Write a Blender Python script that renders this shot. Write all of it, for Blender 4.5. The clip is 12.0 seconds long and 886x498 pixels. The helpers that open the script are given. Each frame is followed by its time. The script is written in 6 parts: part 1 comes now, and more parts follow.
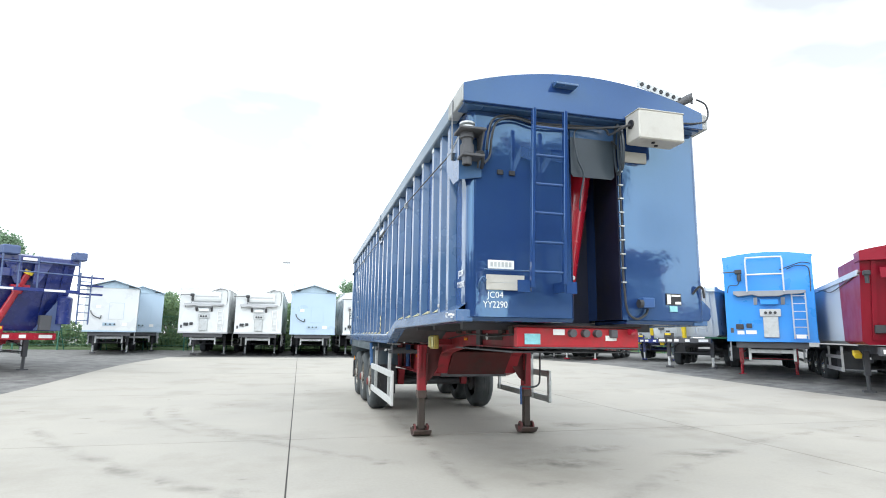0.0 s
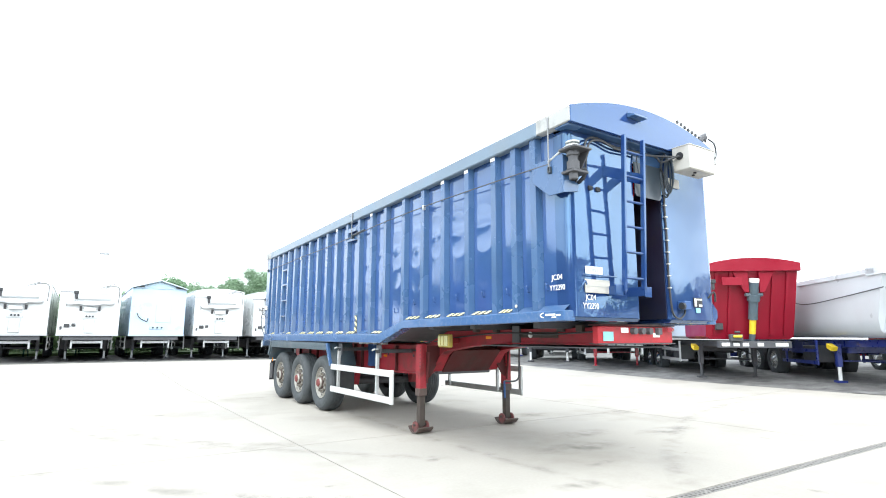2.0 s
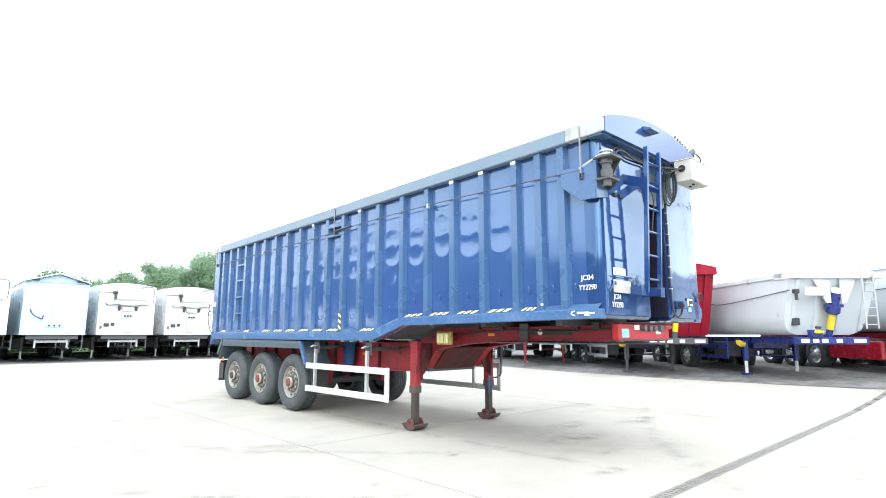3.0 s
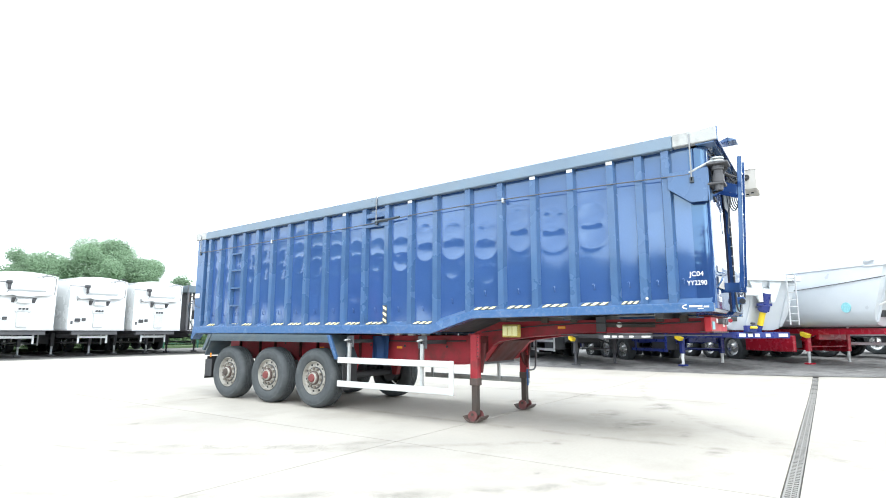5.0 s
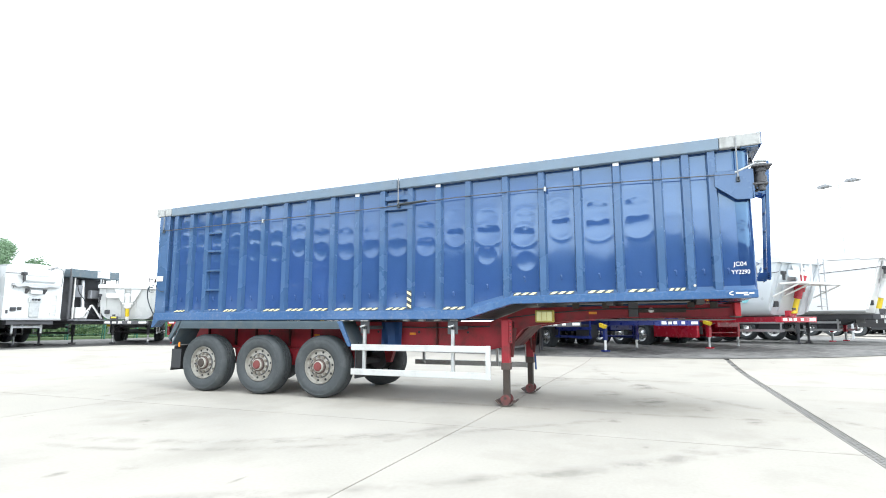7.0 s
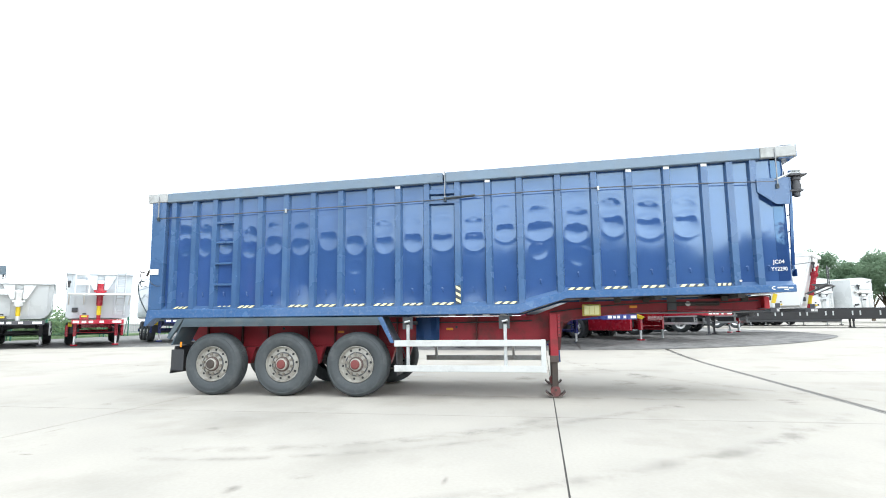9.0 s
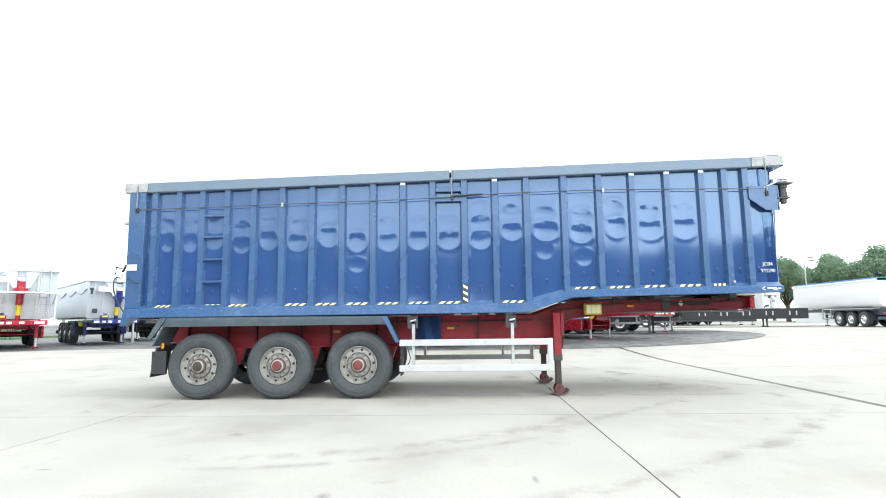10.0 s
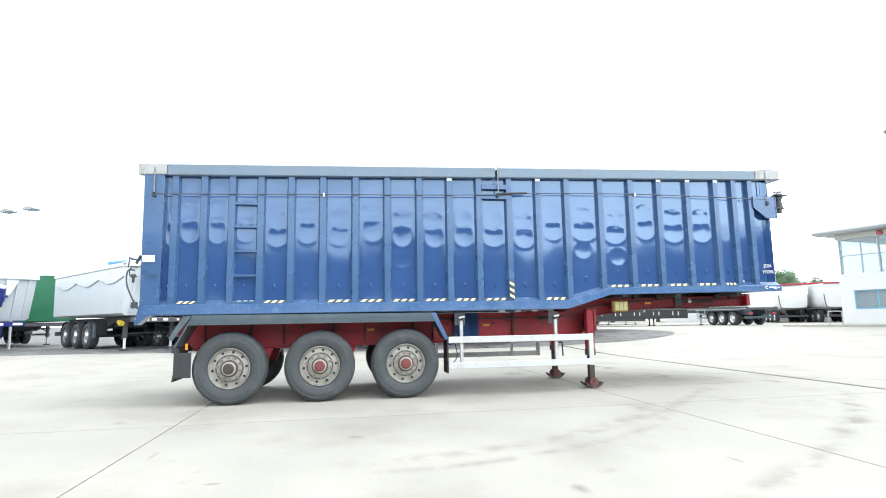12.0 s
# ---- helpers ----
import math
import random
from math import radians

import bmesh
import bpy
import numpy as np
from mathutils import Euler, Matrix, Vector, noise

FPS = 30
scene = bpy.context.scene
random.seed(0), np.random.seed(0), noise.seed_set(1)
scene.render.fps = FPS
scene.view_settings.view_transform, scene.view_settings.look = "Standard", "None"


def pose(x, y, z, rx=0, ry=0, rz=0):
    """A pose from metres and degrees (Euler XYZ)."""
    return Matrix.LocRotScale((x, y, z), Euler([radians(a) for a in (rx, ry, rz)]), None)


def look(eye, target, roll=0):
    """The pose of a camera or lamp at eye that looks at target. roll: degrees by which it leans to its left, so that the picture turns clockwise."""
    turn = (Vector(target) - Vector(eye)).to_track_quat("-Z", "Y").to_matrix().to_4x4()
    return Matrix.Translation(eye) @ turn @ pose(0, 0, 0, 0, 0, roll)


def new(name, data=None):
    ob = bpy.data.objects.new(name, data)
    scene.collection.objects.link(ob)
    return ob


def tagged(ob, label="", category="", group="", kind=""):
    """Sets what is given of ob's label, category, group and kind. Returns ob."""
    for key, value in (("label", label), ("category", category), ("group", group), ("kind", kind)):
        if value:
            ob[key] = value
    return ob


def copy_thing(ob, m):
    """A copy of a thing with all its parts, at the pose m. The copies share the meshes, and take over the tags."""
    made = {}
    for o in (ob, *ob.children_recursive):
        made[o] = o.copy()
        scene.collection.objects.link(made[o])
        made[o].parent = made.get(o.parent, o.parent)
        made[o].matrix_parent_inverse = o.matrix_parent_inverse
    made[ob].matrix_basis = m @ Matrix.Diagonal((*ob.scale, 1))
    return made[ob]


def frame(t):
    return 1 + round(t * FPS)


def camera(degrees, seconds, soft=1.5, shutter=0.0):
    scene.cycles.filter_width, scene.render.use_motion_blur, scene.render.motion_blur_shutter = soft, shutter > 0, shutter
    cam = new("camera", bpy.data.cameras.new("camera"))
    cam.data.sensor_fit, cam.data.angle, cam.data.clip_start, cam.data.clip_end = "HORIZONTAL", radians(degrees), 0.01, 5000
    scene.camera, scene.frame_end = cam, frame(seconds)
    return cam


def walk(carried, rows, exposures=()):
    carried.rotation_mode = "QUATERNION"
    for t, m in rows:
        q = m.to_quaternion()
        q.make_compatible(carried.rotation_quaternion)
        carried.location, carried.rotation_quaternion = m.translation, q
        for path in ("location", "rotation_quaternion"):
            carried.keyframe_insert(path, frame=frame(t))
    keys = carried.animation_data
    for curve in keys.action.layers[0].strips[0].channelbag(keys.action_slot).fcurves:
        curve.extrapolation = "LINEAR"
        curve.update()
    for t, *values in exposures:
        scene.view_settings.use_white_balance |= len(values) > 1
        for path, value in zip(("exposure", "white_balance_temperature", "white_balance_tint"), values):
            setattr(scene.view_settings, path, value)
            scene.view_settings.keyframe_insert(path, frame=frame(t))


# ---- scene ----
cam = camera(77.9, 12.0, soft=1.0)
PATH = [
    (0, (0.049, 0.018, 1.473), (0.54, 1.932, 1.784), 0.8),
    (0.5, (-0.605, 0.155, 1.457), (0.08, 2.007, 1.771), 0.7),
    (1, (-1.295, 0.341, 1.453), (-0.469, 2.135, 1.768), 0.5),
    (1.5, (-1.96, 0.58, 1.436), (-0.995, 2.303, 1.752), 0.3),
    (2, (-2.601, 0.886, 1.446), (-1.515, 2.536, 1.76), 0.2),
    (2.5, (-3.192, 1.244, 1.424), (-1.967, 2.793, 1.737), 0.1),
    (2.7, (-3.438, 1.42, 1.431), (-2.155, 2.923, 1.743), 0.1),
    (4.3, (-5.007, 2.957, 1.388), (-3.436, 4.156, 1.689), 0.1),
    (4.5, (-5.165, 3.158, 1.38), (-3.577, 4.336, 1.683), 0.2),
    (5, (-5.556, 3.736, 1.364), (-3.931, 4.863, 1.663), 0.1),
    (5.5, (-5.913, 4.279, 1.34), (-4.237, 5.33, 1.637), 0.1),
    (6, (-6.242, 4.854, 1.312), (-4.522, 5.833, 1.601), 0.0),
    (6.5, (-6.532, 5.403, 1.302), (-4.77, 6.305, 1.588), -0.0),
    (7, (-6.665, 5.941, 1.278), (-4.824, 6.674, 1.545), -0.0),
    (7.2, (-6.719, 6.187, 1.289), (-4.845, 6.836, 1.547), 0.1),
    (8.8, (-7.279, 8.188, 1.257), (-5.331, 8.562, 1.518), -0.6),
    (9, (-7.336, 8.463, 1.254), (-5.382, 8.805, 1.509), -0.6),
    (9.5, (-7.371, 9.112, 1.264), (-5.399, 9.33, 1.513), -0.6),
    (10, (-7.379, 9.752, 1.239), (-5.397, 9.832, 1.494), -0.7),
    (10.5, (-7.377, 10.493, 1.219), (-5.394, 10.446, 1.476), -0.8),
    (11, (-7.363, 11.137, 1.213), (-5.383, 11.01, 1.468), -0.9),
    (11.5, (-7.259, 11.784, 1.204), (-5.288, 11.556, 1.46), -0.9),
    (12, (-7.15, 12.416, 1.189), (-5.197, 12.067, 1.446), -1.0),
]
walk(cam, [(t, look(eye, target, roll)) for t, eye, target, roll in PATH],
     exposures=[(a, b, 6350, 9) for a, b in [(0.0, -0.10), (0.5, 0.09), (1.0, 0.27), (1.5, 0.41), (2.5, 0.53), (4.5, 0.52), (6.0, 0.37), (9.0, 0.20), (12.0, 0.22)]])

# ---------------------------------------------------------------- sky and sun
world = bpy.data.worlds.new("overcast_sky")
scene.world = world
world.use_nodes = True
wn, wl = world.node_tree.nodes, world.node_tree.links
wn.clear()
w_out = wn.new("ShaderNodeOutputWorld")
w_bg = wn.new("ShaderNodeBackground")
w_sky = wn.new("ShaderNodeTexSky")
w_sky.sky_type = "NISHITA"
w_sky.sun_disc = False
w_sky.sun_elevation = radians(48)
w_sky.sun_rotation = radians(202)
w_tc = wn.new("ShaderNodeTexCoord")
w_map = wn.new("ShaderNodeMapping")
w_map.inputs["Scale"].default_value = (1.0, 1.0, 2.6)
w_map.inputs["Rotation"].default_value = (0.0, 0.0, radians(18))
w_noise = wn.new("ShaderNodeTexNoise")
w_noise.inputs["Scale"].default_value = 2.1
w_noise.inputs["Detail"].default_value = 5.0
w_noise.inputs["Roughness"].default_value = 0.5
w_ramp = wn.new("ShaderNodeValToRGB")
w_ramp.color_ramp.elements[0].position = 0.37
w_ramp.color_ramp.elements[0].color = (8.5, 8.9, 9.15, 1)
w_ramp.color_ramp.elements[1].position = 0.58
w_ramp.color_ramp.elements[1].color = (17.6, 18.5, 19.3, 1)
w_mix = wn.new("ShaderNodeMix")
w_mix.data_type = "RGBA"
w_mix.inputs["Factor"].default_value = 0.88
wl.new(w_tc.outputs["Generated"], w_map.inputs["Vector"])
wl.new(w_map.outputs["Vector"], w_noise.inputs["Vector"])
wl.new(w_noise.outputs["Fac"], w_ramp.inputs["Fac"])
wl.new(w_sky.outputs["Color"], w_mix.inputs["A"])
wl.new(w_ramp.outputs["Color"], w_mix.inputs["B"])
wl.new(w_mix.outputs["Result"], w_bg.inputs["Color"])
# brighter cloud towards the hidden sun
w_dot = wn.new("ShaderNodeVectorMath")
w_dot.operation = "DOT_PRODUCT"
w_dot.inputs[1].default_value = (-0.25, -0.75, 0.61)
w_glow = wn.new("ShaderNodeMapRange")
w_glow.interpolation_type = "SMOOTHSTEP"
w_glow.inputs["From Min"].default_value = -0.1
w_glow.inputs["From Max"].default_value = 0.95
w_glow.inputs["To Min"].default_value = 0.122
w_glow.inputs["To Max"].default_value = 0.25
wl.new(w_tc.outputs["Generated"], w_dot.inputs[0])
wl.new(w_dot.outputs["Value"], w_glow.inputs["Value"])
# thin cloud is brighter low down than overhead
w_sep = wn.new("ShaderNodeSeparateXYZ")
w_low = wn.new("ShaderNodeMapRange")
w_low.interpolation_type = "SMOOTHSTEP"
w_low.inputs["From Min"].default_value = 0.05
w_low.inputs["From Max"].default_value = 0.65
w_low.inputs["To Min"].default_value = 1.30
w_low.inputs["To Max"].default_value = 0.93
w_mul = wn.new("ShaderNodeMath")
w_mul.operation = "MULTIPLY"
wl.new(w_tc.outputs["Generated"], w_sep.inputs["Vector"])
wl.new(w_sep.outputs["Z"], w_low.inputs["Value"])
wl.new(w_glow.outputs["Result"], w_mul.inputs[0])
wl.new(w_low.outputs["Result"], w_mul.inputs[1])
wl.new(w_mul.outputs["Value"], w_bg.inputs["Strength"])
wl.new(w_bg.outputs["Background"], w_out.inputs["Surface"])

sun = new("sun", bpy.data.lights.new("sun", "SUN"))
sun.data.energy = 0.7
sun.data.angle = radians(28)
sun.data.color = (1.0, 0.96, 0.90)
sun.matrix_world = look((-14, -26, 34), (2, 9, 0))


# ---------------------------------------------------------------- materials
def material(name, colour, rough=0.5, metal=0.0, vary=0.12, grain=6.0, fine=60.0, bump=0.0, coat=0.0,
             dirt=None, dirt_amount=0.0, dirt_scale=1.5, per_object=0.0, streak=1.0, spec=0.5, tint=None):
    """A surface with colour variation at two scales, roughness variation, relief and dirt."""
    m = bpy.data.materials.new(name)
    m.use_nodes = True
    n, l = m.node_tree.nodes, m.node_tree.links
    b = n["Principled BSDF"]
    tc = n.new("ShaderNodeTexCoord")
    mp = n.new("ShaderNodeMapping")
    mp.inputs["Scale"].default_value = (1.0, 1.0, streak)
    l.new(tc.outputs["Object"], mp.inputs["Vector"])
    big = n.new("ShaderNodeTexNoise")
    big.inputs["Scale"].default_value = grain
    big.inputs["Detail"].default_value = 5
    l.new(mp.outputs["Vector"], big.inputs["Vector"])
    small = n.new("ShaderNodeTexNoise")
    small.inputs["Scale"].default_value = fine
    small.inputs["Detail"].default_value = 3
    l.new(mp.outputs["Vector"], small.inputs["Vector"])
    add = n.new("ShaderNodeMath")
    add.operation = "MULTIPLY_ADD"
    add.inputs[1].default_value = 0.4
    l.new(small.outputs["Fac"], add.inputs[0])
    l.new(big.outputs["Fac"], add.inputs[2])
    rng = n.new("ShaderNodeMapRange")
    rng.inputs["From Min"].default_value = 0.35
    rng.inputs["From Max"].default_value = 1.05
    rng.inputs["To Min"].default_value = 1 - vary
    rng.inputs["To Max"].default_value = 1 + vary
    l.new(add.outputs["Value"], rng.inputs["Value"])
    value = rng.outputs["Result"]
    if per_object:
        info = n.new("ShaderNodeObjectInfo")
        r2 = n.new("ShaderNodeMapRange")
        r2.inputs["To Min"].default_value = 1 - per_object
        r2.inputs["To Max"].default_value = 1 + per_object
        l.new(info.outputs["Random"], r2.inputs["Value"])
        mul = n.new("ShaderNodeMath")
        mul.operation = "MULTIPLY"
        l.new(value, mul.inputs[0])
        l.new(r2.outputs["Result"], mul.inputs[1])
        value = mul.outputs["Value"]
    hsv = n.new("ShaderNodeHueSaturation")
    hsv.inputs["Color"].default_value = (*colour, 1)
    l.new(value, hsv.inputs["Value"])
    col = hsv.outputs["Color"]
    if dirt:
        d = n.new("ShaderNodeTexNoise")
        d.inputs["Scale"].default_value = dirt_scale
        d.inputs["Detail"].default_value = 7
        d.inputs["Roughness"].default_value = 0.62
        l.new(mp.outputs["Vector"], d.inputs["Vector"])
        dr = n.new("ShaderNodeMapRange")
        dr.inputs["From Min"].default_value = 0.5
        dr.inputs["From Max"].default_value = 0.72
        dr.inputs["To Max"].default_value = dirt_amount
        l.new(d.outputs["Fac"], dr.inputs["Value"])
        mx = n.new("ShaderNodeMix")
        mx.data_type = "RGBA"
        mx.inputs["B"].default_value = (*dirt, 1)
        l.new(dr.outputs["Result"], mx.inputs["Factor"])
        l.new(col, mx.inputs["A"])
        col = mx.outputs["Result"]
    l.new(col, b.inputs["Base Color"])
    rr = n.new("ShaderNodeMapRange")
    rr.inputs["From Min"].default_value = 0.3
    rr.inputs["From Max"].default_value = 0.7
    rr.inputs["To Min"].default_value = max(0.02, rough * 0.8)
    rr.inputs["To Max"].default_value = min(1.0, rough * 1.25)
    l.new(big.outputs["Fac"], rr.inputs["Value"])
    l.new(rr.outputs["Result"], b.inputs["Roughness"])
    b.inputs["Metallic"].default_value = metal
    b.inputs["Specular IOR Level"].default_value = spec
    b.inputs["Coat Weight"].default_value = coat
    if tint:
        b.inputs["Specular Tint"].default_value = (*tint, 1)
    b.inputs["Coat Roughness"].default_value = 0.05
    if bump:
        bp = n.new("ShaderNodeBump")
        bp.inputs["Strength"].default_value = 0.5
        bp.inputs["Distance"].default_value = bump
        l.new(add.outputs["Value"], bp.inputs["Height"])
        l.new(bp.outputs["Normal"], b.inputs["Normal"])
    return m


RUST = (0.10, 0.045, 0.02)
GRIME = (0.06, 0.055, 0.05)
M_BLUE = material("glossy_blue_paint", (0.035, 0.081, 0.226), 0.078, vary=0.12, grain=1.2, coat=0.30, spec=1.0, tint=(0.64, 0.87, 1.0),
                  dirt=(0.040, 0.085, 0.215), dirt_amount=0.35, dirt_scale=1.6)
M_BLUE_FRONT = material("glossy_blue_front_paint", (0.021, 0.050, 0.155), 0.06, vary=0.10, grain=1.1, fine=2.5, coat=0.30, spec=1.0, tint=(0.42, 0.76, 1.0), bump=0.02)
M_BLUE_POST = material("worn_blue_paint", (0.050, 0.108, 0.225), 0.26, vary=0.16, grain=2.0, coat=0.45, tint=(0.7, 0.85, 1.0),
                       dirt=(0.09, 0.13, 0.21), dirt_amount=0.18, dirt_scale=3.0)
M_BLUE_RAIL = material("chipped_blue_rail_paint", (0.050, 0.118, 0.262), 0.24, vary=0.14, grain=2.0, coat=0.45, tint=(0.7, 0.85, 1.0),
                       dirt=(0.15, 0.20, 0.29), dirt_amount=0.5, dirt_scale=18.0)
# recess lining: its grime and the deep shade inside are both in this colour
M_RECESS = material("grimy_shaded_navy_recess", (0.008, 0.011, 0.030), 0.5, vary=0.3, grain=3.0, dirt=(0.018, 0.017, 0.016), dirt_amount=0.9, dirt_scale=2.5)
M_SHEET = material("blue_grey_cover_sheet", (0.15, 0.21, 0.275), 0.34, vary=0.12, grain=1.5, bump=0.002,
                   dirt=(0.2, 0.21, 0.2), dirt_amount=0.35, dirt_scale=2.0)
M_WHITE = material("white_paint", (0.75, 0.75, 0.73), 0.35, vary=0.05, grain=2.0, dirt=(0.35, 0.34, 0.3), dirt_amount=0.25)
M_RED = material("red_chassis_paint", (0.30, 0.026, 0.036), 0.45, vary=0.18, grain=3.0, bump=0.001, spec=0.3,
                 dirt=(0.065, 0.035, 0.03), dirt_amount=0.8, dirt_scale=2.6)
M_RED_FRESH = material("clean_red_chassis_paint", (0.44, 0.020, 0.030), 0.4, vary=0.15, grain=4.0, spec=0.4,
                       dirt=(0.12, 0.04, 0.035), dirt_amount=0.55, dirt_scale=4.0)
# grime plus under-chassis shade, both put into this darker red
M_RED_GRIMY_SHADE = material("grimy_shaded_red_steel", (0.085, 0.020, 0.020), 0.6, vary=0.25, grain=5.0, bump=0.002, spec=0.3,
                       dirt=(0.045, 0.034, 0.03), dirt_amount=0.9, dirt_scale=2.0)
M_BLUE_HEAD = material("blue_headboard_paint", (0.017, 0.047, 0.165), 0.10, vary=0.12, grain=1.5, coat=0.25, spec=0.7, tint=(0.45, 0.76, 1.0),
                       dirt=(0.03, 0.06, 0.12), dirt_amount=0.4, dirt_scale=2.0)
M_RUST = material("rusty_dark_steel", (0.055, 0.043, 0.036), 0.75, vary=0.3, grain=9.0, bump=0.003, dirt=(0.05, 0.045, 0.04),
                  dirt_amount=0.7, dirt_scale=5)
M_TYRE = material("tyre_rubber", (0.050, 0.058, 0.062), 0.7, vary=0.22, grain=4.0, bump=0.001, dirt=(0.105, 0.112, 0.112),
                  dirt_amount=0.6, dirt_scale=3.2)
M_ALLOY = material("dull_alloy", (0.345, 0.335, 0.300), 0.5, 0.2, vary=0.18, grain=8.0, dirt=(0.12, 0.10, 0.08), dirt_amount=0.8, dirt_scale=7)
M_GALV = material("galvanised_steel", (0.50, 0.52, 0.52), 0.42, 0.5, vary=0.15, grain=12, dirt=(0.25, 0.24, 0.22), dirt_amount=0.4, dirt_scale=5)
M_ALU = material("bare_aluminium", (0.60, 0.61, 0.62), 0.36, 0.7, vary=0.08, grain=3)
M_BLACK = material("black_plastic", (0.030, 0.032, 0.036), 0.5, vary=0.2, grain=8, dirt=GRIME, dirt_amount=0.5, dirt_scale=4)
M_DARK = material("dark_underframe", (0.075, 0.077, 0.084), 0.6, vary=0.25, grain=5, dirt=(0.07, 0.065, 0.06), dirt_amount=0.5, dirt_scale=3)
M_GREY_MUD = material("grey_mudguard_plastic", (0.068, 0.098, 0.118), 0.45, vary=0.15, grain=4, dirt=(0.16, 0.16, 0.15), dirt_amount=0.5, dirt_scale=3)
M_CREAM = material("cream_box_paint", (0.50, 0.485, 0.44), 0.45, vary=0.08, grain=4, dirt=(0.22, 0.17, 0.12), dirt_amount=0.35, dirt_scale=5)
M_CONCRETE = material("pale_concrete", (0.372, 0.351, 0.309), 0.85, vary=0.13, grain=0.7, fine=30, bump=0.003, per_object=0.035,
                      dirt=(0.235, 0.218, 0.182), dirt_amount=0.5, dirt_scale=0.55, spec=0.3)
M_ASPHALT = material("worn_grey_asphalt", (0.175, 0.172, 0.165), 0.9, vary=0.55, grain=2.2, fine=22, bump=0.006,
                     dirt=(0.055, 0.055, 0.055), dirt_amount=0.85, dirt_scale=1.8, spec=0.3)
M_JOINT = material("dark_joint_filler", (0.085, 0.08, 0.075), 0.9, vary=0.3, grain=6)
M_YELLOW = material("yellow_paint", (0.75, 0.55, 0.03), 0.4, vary=0.1)
M_GLOSS_RED = material("bright_red_paint", (0.38, 0.012, 0.028), 0.25, vary=0.08, coat=0.5)
M_SKYBLUE = material("bright_blue_paint", (0.03, 0.26, 0.72), 0.3, vary=0.08, grain=1.5, coat=0.4)
M_NAVY = material("navy_chassis_paint", (0.015, 0.03, 0.18), 0.3, vary=0.1, coat=0.4)
M_SILVER = material("silver_body_paint", (0.60, 0.64, 0.67), 0.34, 0.12, vary=0.07, grain=1.2)
M_WHITEBODY = material("white_body_panels", (0.62, 0.64, 0.64), 0.28, vary=0.05, grain=1.0, coat=0.3)
M_FARWHITE = material("clean_white_panels", (0.80, 0.81, 0.81), 0.4, vary=0.03, grain=1.0)
M_PALEBLUE = material("pale_blue_body_panels", (0.40, 0.51, 0.62), 0.3, vary=0.05, grain=1.0, coat=0.3)
M_LENS_AMBER = material("amber_lens", (0.75, 0.25, 0.02), 0.2, vary=0.1)
M_CLEAR_YELLOW = material("yellowed_lamp_lens", (0.62, 0.60, 0.30), 0.2, vary=0.1)
M_LAMPFRAME = material("ochre_lamp_frame", (0.42, 0.32, 0.06), 0.5, vary=0.2, grain=9, dirt=GRIME, dirt_amount=0.5, dirt_scale=9)
M_NAVY_BODY = material("navy_body_paint", (0.016, 0.030, 0.165), 0.25, vary=0.15, coat=0.3)
M_GUARD = material("white_guard_paint", (0.52, 0.53, 0.52), 0.45, vary=0.06, grain=3, dirt=(0.3, 0.29, 0.27), dirt_amount=0.4, dirt_scale=4)
M_FOOT = material("rusty_red_foot", (0.090, 0.064, 0.055), 0.7, vary=0.3, grain=8, dirt=(0.05, 0.045, 0.04), dirt_amount=0.7, dirt_scale=6)
M_CHEEK = material("scuffed_red_foot_paint", (0.15, 0.050, 0.048), 0.75, vary=0.3, grain=9, dirt=(0.06, 0.05, 0.045), dirt_amount=0.9, dirt_scale=12)
M_NUT = material("dull_wheel_nut_steel", (0.22, 0.20, 0.17), 0.5, 0.5, vary=0.2, grain=20)
M_EDGEGREY = material("grey_edge_shade_and_ladder", (0.40, 0.41, 0.42), 0.4, vary=0.08)
M_ARM = material("weathered_grey_arm", (0.24, 0.25, 0.26), 0.5, 0.2, vary=0.15, grain=9)
M_GREEN = material("green_sheet", (0.010, 0.105, 0.045), 0.4, vary=0.12, grain=1.5)
M_BLUE_TARP = material("blue_tarpaulin", (0.03, 0.09, 0.25), 0.55, vary=0.2, grain=3, bump=0.004)
M_STICKER = material("white_sticker", (0.8, 0.8, 0.78), 0.4, vary=0.05)
M_TEAL = material("teal_sticker", (0.25, 0.55, 0.6), 0.4, vary=0.25, grain=20)
M_INK = material("black_ink", (0.02, 0.02, 0.022), 0.5, vary=0.05)
M_LETTER = material("white_lettering", (0.8, 0.8, 0.8), 0.4, vary=0.05)
M_HUBRED = material("faded_red_hub", (0.17, 0.042, 0.04), 0.75, vary=0.2, grain=10, dirt=(0.12, 0.08, 0.06), dirt_amount=0.5, dirt_scale=8)
M_DULLPANEL = material("dull_grey_plastic_flap", (0.032, 0.044, 0.056), 0.34, vary=0.15, grain=4)

# ---------------------------------------------------------------- building helpers
SHIFT = [Vector((0, 0, 0))]


def part(name, bm, mat, parent=None, label="", smooth=False, kind=""):
    """One mesh object from bm, under parent."""
    if SHIFT[0].length:
        bmesh.ops.translate(bm, verts=bm.verts, vec=-SHIFT[0])
    me = bpy.data.meshes.new(name)
    bm.to_mesh(me)
    bm.free()
    mats = mat if isinstance(mat, (list, tuple)) else [mat]
    for one in mats:
        me.materials.append(one)
    if smooth:
        me.shade_smooth()
        me.set_sharp_from_angle(angle=0.6)
    ob = new(name, me)
    if parent is not None:
        ob.parent = parent
    return tagged(ob, label=label, kind=kind)


def thing(name, label, category, group="", kind=""):
    return tagged(new(name), label, category, group, kind)


